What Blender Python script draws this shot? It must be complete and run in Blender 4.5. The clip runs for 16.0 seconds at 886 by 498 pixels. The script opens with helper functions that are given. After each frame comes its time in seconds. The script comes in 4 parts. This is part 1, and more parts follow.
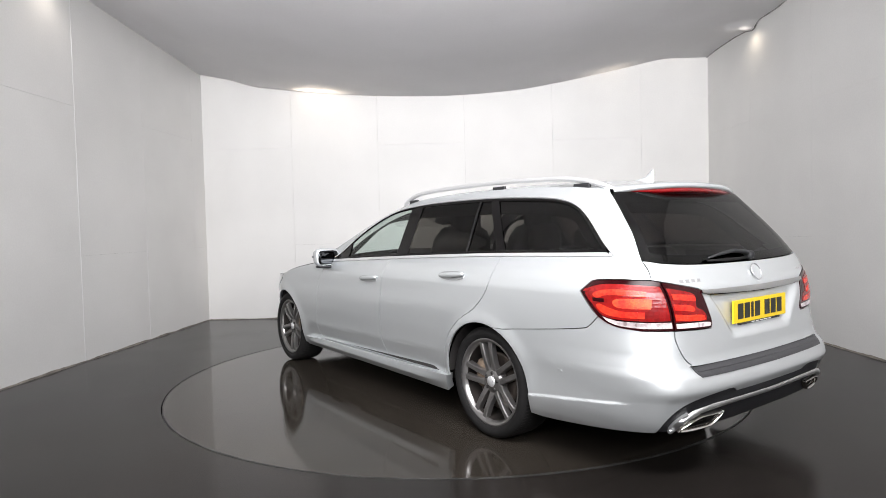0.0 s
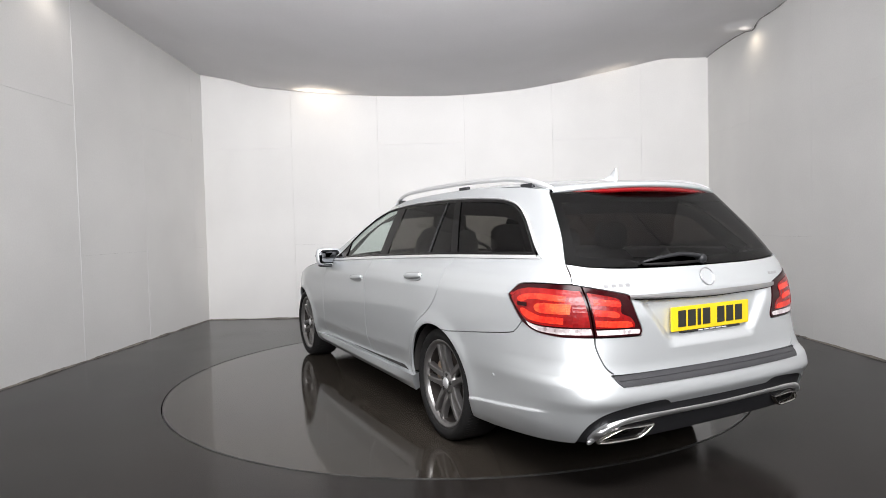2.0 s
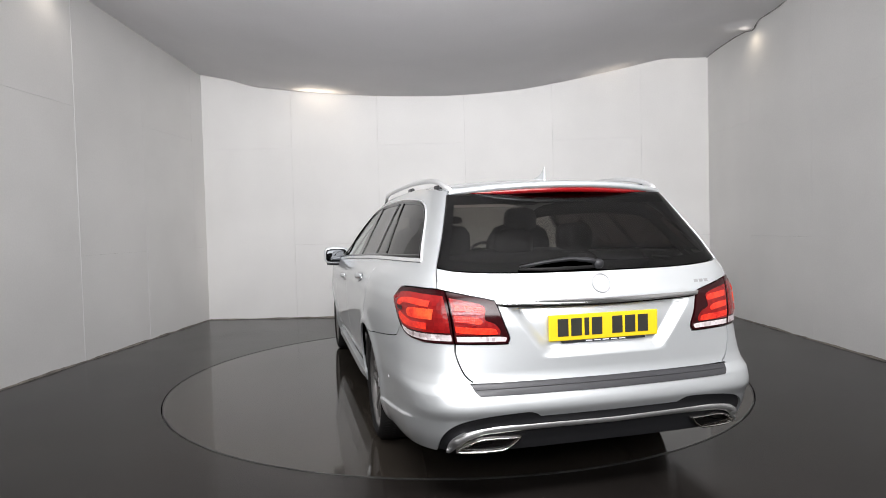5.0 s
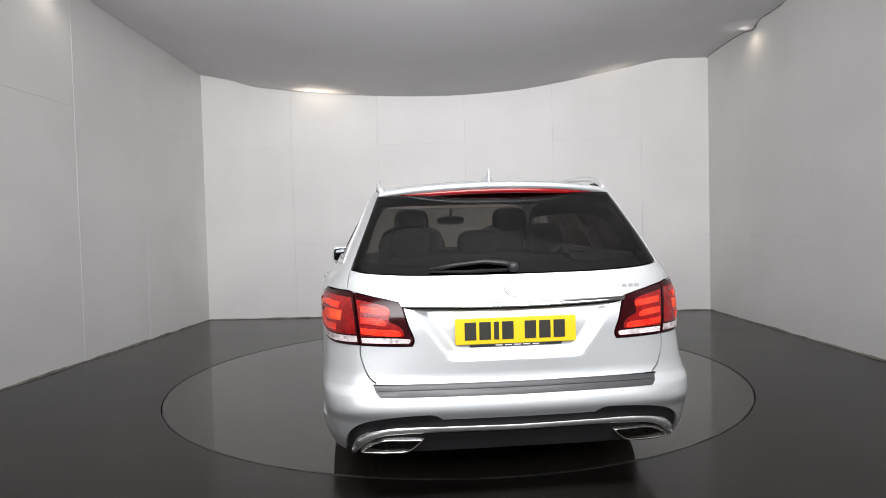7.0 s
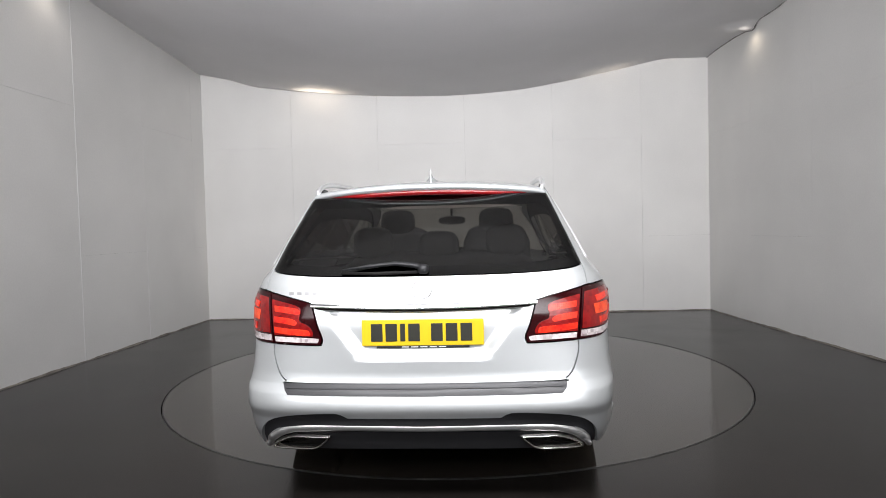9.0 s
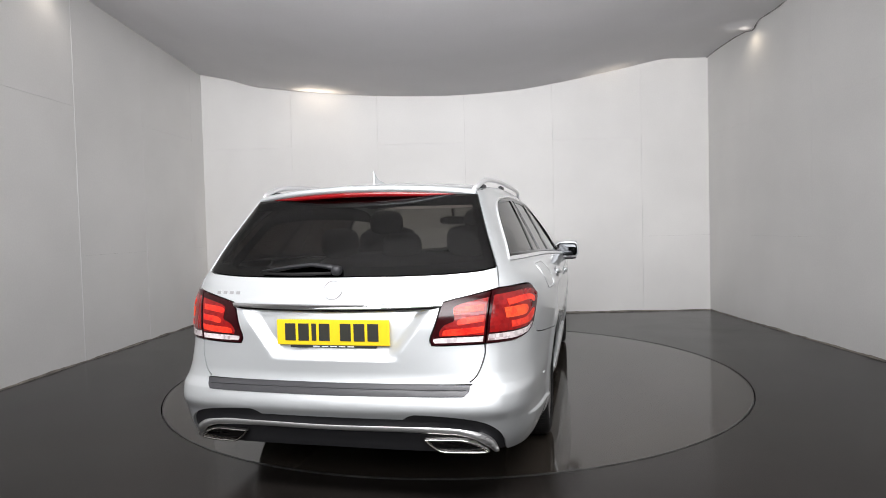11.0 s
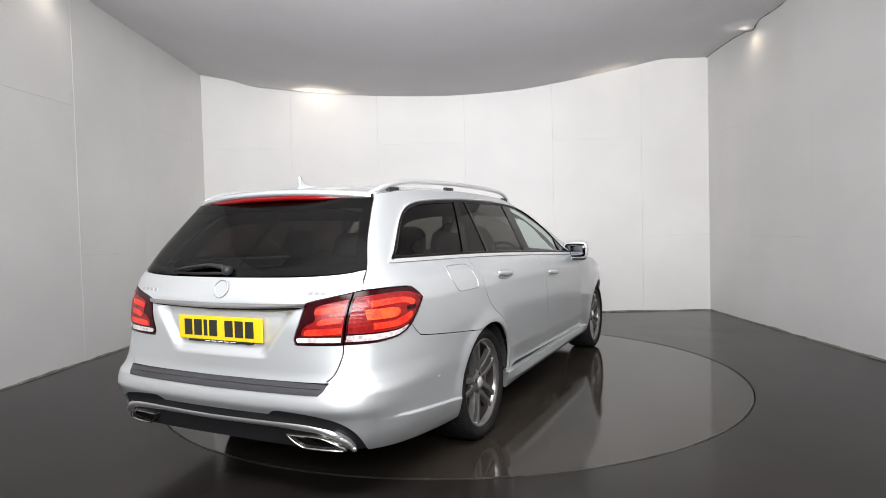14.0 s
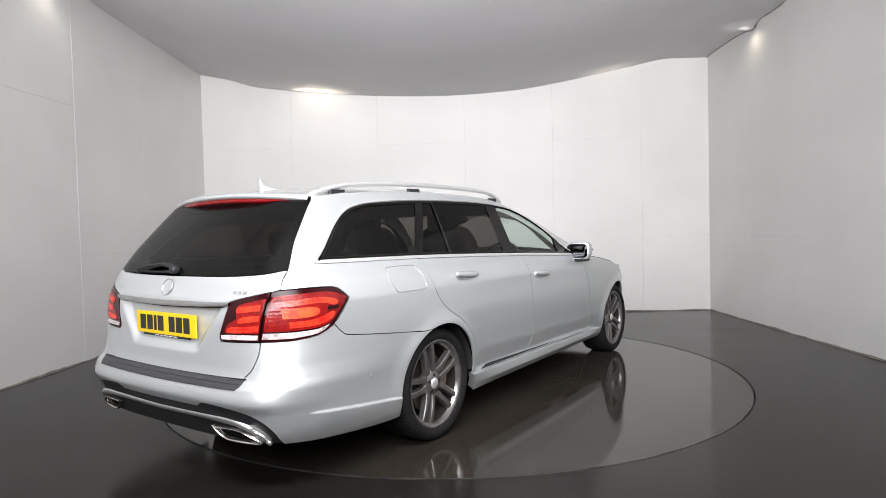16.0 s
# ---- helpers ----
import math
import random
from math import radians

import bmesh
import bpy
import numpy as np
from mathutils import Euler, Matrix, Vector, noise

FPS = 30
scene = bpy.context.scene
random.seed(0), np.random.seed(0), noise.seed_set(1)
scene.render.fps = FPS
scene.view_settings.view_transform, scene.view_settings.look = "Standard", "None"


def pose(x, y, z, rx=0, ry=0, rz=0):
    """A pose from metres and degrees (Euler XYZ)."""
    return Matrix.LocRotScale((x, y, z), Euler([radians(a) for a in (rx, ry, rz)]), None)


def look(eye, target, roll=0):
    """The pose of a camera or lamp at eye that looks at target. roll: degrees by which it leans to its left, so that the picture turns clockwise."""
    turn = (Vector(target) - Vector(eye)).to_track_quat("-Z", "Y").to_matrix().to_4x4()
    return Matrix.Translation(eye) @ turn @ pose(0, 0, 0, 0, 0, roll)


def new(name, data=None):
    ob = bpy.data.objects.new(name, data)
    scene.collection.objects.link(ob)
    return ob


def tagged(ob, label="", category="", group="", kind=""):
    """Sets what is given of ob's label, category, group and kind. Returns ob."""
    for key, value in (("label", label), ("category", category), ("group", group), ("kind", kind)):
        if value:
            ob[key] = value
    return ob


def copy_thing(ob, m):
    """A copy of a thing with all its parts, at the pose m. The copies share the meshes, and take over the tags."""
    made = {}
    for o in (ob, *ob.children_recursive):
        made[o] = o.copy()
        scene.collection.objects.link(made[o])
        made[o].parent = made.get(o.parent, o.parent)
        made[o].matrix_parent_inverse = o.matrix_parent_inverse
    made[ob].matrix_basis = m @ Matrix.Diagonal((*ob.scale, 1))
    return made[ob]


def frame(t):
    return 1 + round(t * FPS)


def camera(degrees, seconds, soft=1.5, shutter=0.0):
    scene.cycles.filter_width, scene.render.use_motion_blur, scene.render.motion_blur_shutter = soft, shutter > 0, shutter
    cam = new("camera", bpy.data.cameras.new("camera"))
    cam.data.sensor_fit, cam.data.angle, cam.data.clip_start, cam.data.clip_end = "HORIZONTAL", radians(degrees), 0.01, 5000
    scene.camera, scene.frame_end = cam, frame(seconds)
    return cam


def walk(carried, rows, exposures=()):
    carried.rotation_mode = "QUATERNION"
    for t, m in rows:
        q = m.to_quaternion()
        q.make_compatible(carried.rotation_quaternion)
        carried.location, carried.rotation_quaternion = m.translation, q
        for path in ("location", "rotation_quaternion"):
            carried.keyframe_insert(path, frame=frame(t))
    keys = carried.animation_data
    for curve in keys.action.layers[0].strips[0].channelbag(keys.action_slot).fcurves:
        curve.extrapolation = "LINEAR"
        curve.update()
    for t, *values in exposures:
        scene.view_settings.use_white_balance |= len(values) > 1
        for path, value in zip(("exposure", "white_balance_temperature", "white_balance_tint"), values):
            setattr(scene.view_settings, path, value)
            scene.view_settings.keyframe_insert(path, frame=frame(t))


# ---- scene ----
# camera: standing on the floor before the turntable, never moving
EYE = pose(0.0, -5.212, 1.210, 88.077, 0, 0.851) @ pose(0, 0, 0, 0, 0, -1.469)
cam = camera(70.94, 16.0, soft=0.9)
walk(cam, [(0.0, EYE), (16.0, EYE)], [(0.0, -0.02), (4.0, -0.26), (8.5, -0.52), (12.0, -0.32), (16.0, -0.14)])

# turning of the table and the car on it: heading in degrees
HEAD0, RATE = 127.144, -4.4641
AXLE = -1.447            # rear axle, ahead of the table's centre (metres)
TABLE_R = 2.254

# world: a closed room, almost no daylight
world = bpy.data.worlds.new("room_world")
scene.world = world
world.use_nodes = True
world.node_tree.nodes["Background"].inputs[0].default_value = (0.9, 0.95, 1.0, 1)
world.node_tree.nodes["Background"].inputs[1].default_value = 0.02


# ---- small helpers ----
def link_mesh(name, bm, material, smooth=True):
    me = bpy.data.meshes.new(name)
    bm.to_mesh(me)
    bm.free()
    if material:
        me.materials.append(material)
    for p in me.polygons:
        p.use_smooth = smooth
    return new(name, me)


def part(name, bm, material, parent, label="", smooth=True):
    ob = link_mesh(name, bm, material, smooth)
    ob.parent = parent
    if label:
        tagged(ob, label)
    return ob


def box(bm, x0, y0, z0, x1, y1, z1, bevel=0.0):
    made = bmesh.ops.create_cube(bm, size=1.0)["verts"]
    for v in made:
        v.co = Vector(((x0 + x1) / 2 + v.co.x * (x1 - x0), (y0 + y1) / 2 + v.co.y * (y1 - y0), (z0 + z1) / 2 + v.co.z * (z1 - z0)))
    if bevel > 0:
        edges = list({e for v in made for e in v.link_edges})
        bmesh.ops.bevel(bm, geom=edges, offset=bevel, segments=2, affect="EDGES", profile=0.6)
    return bm


def boxed(*a):
    return box(bmesh.new(), *a)


# ---- materials ----
def material(name, base, rough, metal=0.0, coat=0.0, grain=0.0, grain_scale=40.0, stain=0.0, stain_scale=1.5, bump=0.0, bump_scale=200.0, spec=0.5, rough_var=0.0):
    m = bpy.data.materials.new(name)
    m.use_nodes = True
    nt = m.node_tree
    b = nt.nodes["Principled BSDF"]
    b.inputs["Base Color"].default_value = (*base, 1)
    b.inputs["Roughness"].default_value = rough
    b.inputs["Metallic"].default_value = metal
    b.inputs["Coat Weight"].default_value = coat
    b.inputs["Coat Roughness"].default_value = 0.04
    b.inputs["Specular IOR Level"].default_value = spec
    tc = nt.nodes.new("ShaderNodeTexCoord")
    colour = None
    for amount, scale, detail in ((stain, stain_scale, 6), (grain, grain_scale, 3)):
        if amount <= 0:
            continue
        n = nt.nodes.new("ShaderNodeTexNoise")
        n.inputs["Scale"].default_value = scale
        n.inputs["Detail"].default_value = detail
        nt.links.new(tc.outputs["Object"], n.inputs["Vector"])
        r = nt.nodes.new("ShaderNodeMapRange")
        r.inputs["From Min"].default_value = 0.3
        r.inputs["From Max"].default_value = 0.7
        r.inputs["To Min"].default_value = 1 - amount
        r.inputs["To Max"].default_value = 1 + amount
        nt.links.new(n.outputs["Fac"], r.inputs["Value"])
        mx = nt.nodes.new("ShaderNodeMix")
        mx.data_type, mx.blend_type = "RGBA", "MULTIPLY"
        mx.inputs["Factor"].default_value = 1.0
        if colour is None:
            mx.inputs["A"].default_value = (*base, 1)
        else:
            nt.links.new(colour, mx.inputs["A"])
        nt.links.new(r.outputs["Result"], mx.inputs["B"])
        colour = mx.outputs["Result"]
        if rough_var > 0 and scale == stain_scale:
            rr = nt.nodes.new("ShaderNodeMapRange")
            rr.inputs["To Min"].default_value = rough - rough_var
            rr.inputs["To Max"].default_value = rough + rough_var
            nt.links.new(n.outputs["Fac"], rr.inputs["Value"])
            nt.links.new(rr.outputs["Result"], b.inputs["Roughness"])
    if colour is not None:
        nt.links.new(colour, b.inputs["Base Color"])
    if bump > 0:
        n = nt.nodes.new("ShaderNodeTexNoise")
        n.inputs["Scale"].default_value = bump_scale
        n.inputs["Detail"].default_value = 4
        nt.links.new(tc.outputs["Object"], n.inputs["Vector"])
        bp = nt.nodes.new("ShaderNodeBump")
        bp.inputs["Strength"].default_value = bump
        bp.inputs["Distance"].default_value = 0.002
        nt.links.new(n.outputs["Fac"], bp.inputs["Height"])
        nt.links.new(bp.outputs["Normal"], b.inputs["Normal"])
    return m


def glow(name, colour, strength):
    m = bpy.data.materials.new(name)
    m.use_nodes = True
    b = m.node_tree.nodes["Principled BSDF"]
    b.inputs["Base Color"].default_value = (*colour, 1)
    b.inputs["Emission Color"].default_value = (*colour, 1)
    b.inputs["Emission Strength"].default_value = strength
    return m


WALL = material("white_wall_board", (0.78, 0.770, 0.752), 0.55, grain=0.018, grain_scale=60, stain=0.045, stain_scale=1.0, bump=0.05, bump_scale=90)
WALL_BACK = material("wall_core", (0.45, 0.44, 0.42), 0.8, grain=0.05)
SAIL = material("ceiling_sheet", (0.88, 0.87, 0.875), 0.7, stain=0.03, stain_scale=0.8, grain=0.01, grain_scale=50)
FLOOR = material("dark_floor_vinyl", (0.0160, 0.0138, 0.0124), 0.20, spec=0.14, stain=0.22, stain_scale=1.6, grain=0.06, grain_scale=120, bump=0.03, bump_scale=12, rough_var=0.06)
TABLE = material("turntable_vinyl", (0.0285, 0.0240, 0.0195), 0.085, spec=0.32, stain=0.16, stain_scale=1.9, grain=0.05, grain_scale=120, bump=0.02, bump_scale=10, rough_var=0.03)
EDGE = material("worn_edge_metal", (0.10, 0.098, 0.095), 0.35, metal=0.7, stain=0.5, stain_scale=6, grain=0.2, grain_scale=60)
GAP = material("dark_gap", (0.022, 0.020, 0.019), 0.7)
SILVER = material("silver_paint", (0.690, 0.715, 0.724), 0.41, metal=0.70, coat=0.9, grain=0.03, grain_scale=900)
CHROME = material("chrome", (0.66, 0.66, 0.665), 0.08, metal=1.0, grain=0.02, grain_scale=50)
CHROMEB = material("polished_steel", (0.72, 0.70, 0.67), 0.14, metal=1.0, grain=0.04, grain_scale=60)
BARM = material("satin_bright_trim", (0.74, 0.74, 0.74), 0.36, metal=0.9, grain=0.02, grain_scale=120)
CHROMED = material("dull_chrome", (0.13, 0.13, 0.135), 0.35, metal=1.0, grain=0.03)
BADGE = material("badge_chrome", (0.46, 0.46, 0.47), 0.30, metal=0.7, grain=0.03)
ALU = material("satin_aluminium", (0.86, 0.86, 0.865), 0.30, metal=0.72, grain=0.03, grain_scale=200)
GREYP = material("grey_edge_and_shade", (0.45, 0.46, 0.47), 0.35, metal=0.8, grain=0.03)
GLOSSB = material("gloss_black_trim", (0.005, 0.0045, 0.0045), 0.12, spec=0.25, grain=0.05)
TRIM = material("cabin_trim", (0.011, 0.0105, 0.01), 0.8, grain=0.15, grain_scale=90)
SEAT = material("dark_leather", (0.016, 0.013, 0.012), 0.5, grain=0.15, grain_scale=60, bump=0.1, bump_scale=150)
COVER = material("load_cover_cloth", (0.12, 0.095, 0.075), 0.7, grain=0.1, grain_scale=200)
ALLOY = material("alloy_wheel_paint", (0.255, 0.246, 0.24), 0.28, metal=0.85, coat=0.4, stain=0.06, stain_scale=12, grain=0.04, grain_scale=200)
# alloy wheel paint with the shade inside the rim put into its colour
BARREL = material("shaded_alloy", (0.055, 0.048, 0.044), 0.45, metal=0.6, stain=0.2, stain_scale=14)
STRIPG = material("dark_grey_plastic", (0.040, 0.040, 0.043), 0.38, grain=0.08, grain_scale=250, bump=0.06, bump_scale=500)
# near-black paint for the shade in exhaust mouths and behind the spokes
HOLLOW_SHADE = material("hollow_black", (0.006, 0.0055, 0.005), 0.7, spec=0.1, grain=0.3, grain_scale=60)
DISC = material("brake_iron", (0.09, 0.075, 0.065), 0.45, metal=0.8, stain=0.2, stain_scale=20)
RUST = material("brake_caliper_iron", (0.20, 0.15, 0.11), 0.6, metal=0.5, stain=0.25, stain_scale=25)
LAMP_DARK = material("lamp_smoked_red", (0.022, 0.002, 0.003), 0.10, spec=0.3, coat=0.15, grain=0.05)


def faceted(name, base, bright, scale, rough=0.2, coat=0.25):
    """Moulded lamp optics: small prisms of uneven brightness under a clear cover."""
    m = material(name, base, rough, coat=coat)
    nt = m.node_tree
    b = nt.nodes["Principled BSDF"]
    tc = nt.nodes.new("ShaderNodeTexCoord")
    vo = nt.nodes.new("ShaderNodeTexVoronoi")
    vo.inputs["Scale"].default_value = scale
    vo.inputs["Randomness"].default_value = 0.35
    no = nt.nodes.new("ShaderNodeTexNoise")
    no.inputs["Scale"].default_value = scale * 0.13
    no.inputs["Detail"].default_value = 2
    nt.links.new(tc.outputs["Object"], vo.inputs["Vector"])
    nt.links.new(tc.outputs["Object"], no.inputs["Vector"])
    su = nt.nodes.new("ShaderNodeMath")
    su.operation = "MULTIPLY_ADD"
    su.inputs[1].default_value = 0.35
    nt.links.new(vo.outputs["Color"], su.inputs[0])
    nt.links.new(no.outputs["Fac"], su.inputs[2])
    ra = nt.nodes.new("ShaderNodeValToRGB")
    ra.color_ramp.elements[0].position, ra.color_ramp.elements[1].position = 0.42, 0.82
    ra.color_ramp.elements[0].color, ra.color_ramp.elements[1].color = (*base, 1), (*bright, 1)
    nt.links.new(su.outputs["Value"], ra.inputs["Fac"])
    nt.links.new(ra.outputs["Color"], b.inputs["Base Color"])
    bp = nt.nodes.new("ShaderNodeBump")
    bp.inputs["Strength"].default_value, bp.inputs["Distance"].default_value = 0.35, 0.003
    nt.links.new(vo.outputs["Distance"], bp.inputs["Height"])
    nt.links.new(bp.outputs["Normal"], b.inputs["Normal"])
    return m


LAMP_RED = faceted("lamp_red", (0.12, 0.003, 0.004), (0.26, 0.007, 0.007), 60)
LAMP_DEEP = material("lamp_deep_red", (0.22, 0.004, 0.006), 0.2, coat=0.6, grain=0.08, grain_scale=200)
LAMP_HOT = faceted("lamp_red_guide", (0.52, 0.012, 0.009), (0.82, 0.045, 0.018), 110)
LAMP_CORE = faceted("lamp_red_mesh", (0.60, 0.016, 0.011), (0.92, 0.10, 0.025), 140, 0.38, 0.1)
LAMP_WHITE = faceted("lamp_clear", (0.20, 0.15, 0.15), (0.66, 0.60, 0.60), 75)
LENS = material("headlamp_lens", (0.5, 0.52, 0.55), 0.1, metal=0.6, coat=1.0, grain=0.08, grain_scale=60)
MIRROR = material("mirror_glass", (0.045, 0.047, 0.05), 0.03, metal=1.0, grain=0.01)
YELLOW = material("plate_yellow", (0.72, 0.50, 0.012), 0.4, grain=0.02, grain_scale=150)
INK = material("plate_ink", (0.02, 0.02, 0.015), 0.5, grain=0.05)
WHITEP = material("white_print", (0.7, 0.7, 0.7), 0.5, grain=0.03)


def window_glass(name, tint):
    m = bpy.data.materials.new(name)
    m.use_nodes = True
    nt = m.node_tree
    for n in list(nt.nodes):
        nt.nodes.remove(n)
    out_ = nt.nodes.new("ShaderNodeOutputMaterial")
    mix = nt.nodes.new("ShaderNodeMixShader")
    tr = nt.nodes.new("ShaderNodeBsdfTransparent")
    gl = nt.nodes.new("ShaderNodeBsdfGlossy")
    lw = nt.nodes.new("ShaderNodeLayerWeight")
    lw.inputs["Blend"].default_value = 0.5
    po = nt.nodes.new("ShaderNodeMath")
    po.operation = "POWER"
    po.inputs[1].default_value = 5.0
    fr = nt.nodes.new("ShaderNodeMath")
    fr.operation = "MULTIPLY_ADD"
    fr.inputs[1].default_value = 0.9
    fr.inputs[2].default_value = 0.047
    nt.links.new(lw.outputs["Facing"], po.inputs[0])
    nt.links.new(po.outputs["Value"], fr.inputs[0])
    tr.inputs["Color"].default_value = (*tint, 1)
    gl.inputs["Roughness"].default_value = 0.02
    nt.links.new(fr.outputs["Value"], mix.inputs["Fac"])
    nt.links.new(tr.outputs["BSDF"], mix.inputs[1])
    nt.links.new(gl.outputs["BSDF"], mix.inputs[2])
    nt.links.new(mix.outputs["Shader"], out_.inputs["Surface"])
    return m


TINT = window_glass("privacy_glass", (0.125, 0.110, 0.100))
CLEAR = window_glass("green_glass", (0.80, 0.86, 0.83))
BLACKP = material("black_plastic", (0.017, 0.0172, 0.019), 0.45, spec=0.4, grain=0.1, grain_scale=300, bump=0.1, bump_scale=700)
RUBBER = material("tyre_rubber", (0.014, 0.0135, 0.0135), 0.6, spec=0.12, stain=0.2, stain_scale=9, grain=0.15, grain_scale=150)

def curve(pts):
    """A smooth function through a few (place, value) pairs."""
    xs = [p[0] for p in pts]
    ys = [p[1] for p in pts]
    n = len(xs)
    d = [(ys[i + 1] - ys[i]) / (xs[i + 1] - xs[i]) for i in range(n - 1)]
    m = [d[0]] + [0.0 if d[i - 1] * d[i] <= 0 else 2 * d[i - 1] * d[i] / (d[i - 1] + d[i]) for i in range(1, n - 1)] + [d[-1]]

    def f(x):
        if x <= xs[0]:
            return ys[0]
        if x >= xs[-1]:
            return ys[-1]
        i = 0
        while x > xs[i + 1]:
            i += 1
        h = xs[i + 1] - xs[i]
        t = (x - xs[i]) / h
        return ((2 * t ** 3 - 3 * t * t + 1) * ys[i] + (t ** 3 - 2 * t * t + t) * h * m[i]
                + (3 * t * t - 2 * t ** 3) * ys[i + 1] + (t ** 3 - t * t) * h * m[i + 1])
    return f


# the car's skin: a plan outline for every height; x ahead of the rear axle
TAIL = curve([(0.18, -1.10), (0.28, -1.15), (0.40, -1.178), (0.452, -1.200), (0.51, -1.186), (0.555, -1.153), (0.60, -1.146), (0.78, -1.142), (0.88, -1.125), (0.96, -1.095), (1.03, -1.055), (1.20, -0.915), (1.38, -0.755), (1.46, -0.68)])
HALF = curve([(0.18, 0.83), (0.26, 0.87), (0.34, 0.886), (0.44, 0.890), (0.60, 0.908), (0.75, 0.920), (0.87, 0.921), (0.93, 0.908), (0.98, 0.882), (1.03, 0.835), (1.06, 0.815), (1.20, 0.742), (1.38, 0.640), (1.46, 0.58)])
SHARP = curve([(0.2, 8.0), (0.45, 11.0), (0.6, 10.0), (0.9, 10.0), (1.03, 13.0), (1.2, 18.0), (1.4, 18.0)])
NARROW = curve([(0.2, 0.06), (0.5, 0.06), (0.62, 0.09), (0.75, 0.11), (0.92, 0.11), (1.03, 0.09), (1.2, 0.08), (1.4, 0.05)])
BOW = curve([(0.2, 0.05), (0.52, 0.05), (0.75, 0.08), (0.9, 0.08), (1.03, 0.07), (1.2, 0.055), (1.4, 0.05)])
NOSE = curve([(0.18, 3.58), (0.35, 3.70), (0.55, 3.715), (0.75, 3.68), (0.86, 3.58), (1.0, 3.5)])
SCREEN = curve([(0.98, 2.52), (1.05, 2.36), (1.15, 2.12), (1.25, 1.88), (1.35, 1.60), (1.42, 1.34), (1.46, 1.12)])
XC = 0.2


def skin(s, z, up=None):
    """The point of the left skin at s (0 tail centre, 1 side's start, 2 front corner's start, 3 nose centre) and height z."""
    if up is None:
        up = z > 1.0
    b = HALF(z)
    if s <= 1:
        th = s * math.pi / 2
        c, q = math.cos(th), math.sin(th)
        n = SHARP(z)
        r = (abs(c) ** n + abs(q) ** n) ** (-1 / n)
        c, q = c * r, q * r
        a = XC - TAIL(z)
        return (XC - c * (a - BOW(z) * q * q), q * (b - NARROW(z) * c * c), z)
    xf = SCREEN(z) if up else NOSE(z)
    reach = 0.5 if up else 1.35
    x2 = xf - reach
    if s <= 2:
        return (XC + (s - 1) * (x2 - XC), b, z)
    th = (s - 2) * math.pi / 2
    c, q = math.sin(th), math.cos(th)
    n = 3.6 if up else 3.0
    r = (abs(c) ** n + abs(q) ** n) ** (-1 / n)
    c, q = c * r, q * r
    return (x2 + c * (reach - (0.12 if up else 0.0) * q * q), q * (b - (0.03 if up else 0.0) * c * c), z)


def s_at_x(x, z, up=None):
    lo, hi = 0.0, 3.0
    for _ in range(40):
        m = (lo + hi) / 2
        if skin(m, z, up)[0] < x:
            lo = m
        else:
            hi = m
    return (lo + hi) / 2


def s_at_y(y, z):
    lo, hi = 0.0, 1.0
    for _ in range(40):
        m = (lo + hi) / 2
        if skin(m, z)[1] < y:
            lo = m
        else:
            hi = m
    return (lo + hi) / 2


# ---- room ----
WALL_H = 3.46


def wall(name, m, columns, low):
    """A wall in the plane u-z, its boards 12 mm proud of a core; columns: (u0, u1, seam heights)."""
    u0, u1 = columns[0][0], columns[-1][1]
    root = tagged(link_mesh(name, boxed(u0, 0.014, 0.0, u1, 0.20, 4.1), WALL_BACK, False), "painted board wall with fine butt joints", "wall", kind="structure")
    root.matrix_basis = m
    k = 0
    for a, b, seams in columns:
        zs = [0.0] + list(seams) + [4.1]
        for z0, z1 in zip(zs, zs[1:]):
            k += 1
            off = 0.0005 * math.sin(k * 2.4)
            part("panel", boxed(a + 0.0007, off, z0 + 0.0007, b - 0.0007, 0.0135, z1 - 0.0007, 0.0007), WALL, root, smooth=False)
    return root


def along(p, q):
    """Pose of a wall whose u axis runs from p to q, its face to the right of that way."""
    a = math.degrees(math.atan2(q[1] - p[1], q[0] - p[0]))
    return pose(p[0], p[1], 0, 0, 0, a)


A, A2, B = (2.38,), (2.47,), (1.03,)
BACK_L, BACK_R = (-3.44, 3.46), (3.51, 3.31)
wall("wall_north", along(BACK_L, BACK_R), [(-0.02, 1.25, A), (1.25, 2.45, B), (2.45, 3.65, A), (3.65, 4.85, B), (4.85, 6.05, A), (6.05, 6.98, B)], 0)
LEFT_NEAR = (-4.03, -7.0)
wall("wall_west", along(LEFT_NEAR, BACK_L), [(0, 1.76, B), (1.76, 2.96, A), (2.96, 4.16, B), (4.16, 5.36, A), (5.36, 6.56, B), (6.56, 7.76, A2), (7.76, 8.94, B), (8.94, 10.14, A2), (10.14, 10.48, B)], 0)
RIGHT_NEAR = (3.79, -7.0)
wall("wall_east", along(BACK_R, RIGHT_NEAR), [(0, 1.1, A), (1.1, 2.3, B), (2.3, 3.5, A), (3.5, 4.7, B), (4.7, 5.9, A), (5.9, 7.1, B), (7.1, 8.3, A), (8.3, 10.31, B)], 0)
# unseen wall, added behind the camera to close the room
wall("closing_wall", along(RIGHT_NEAR, LEFT_NEAR), [(0, 1.2, A), (1.2, 2.4, B), (2.4, 3.6, A), (3.6, 4.8, B), (4.8, 6.0, A), (6.0, 7.82, B)], 0)

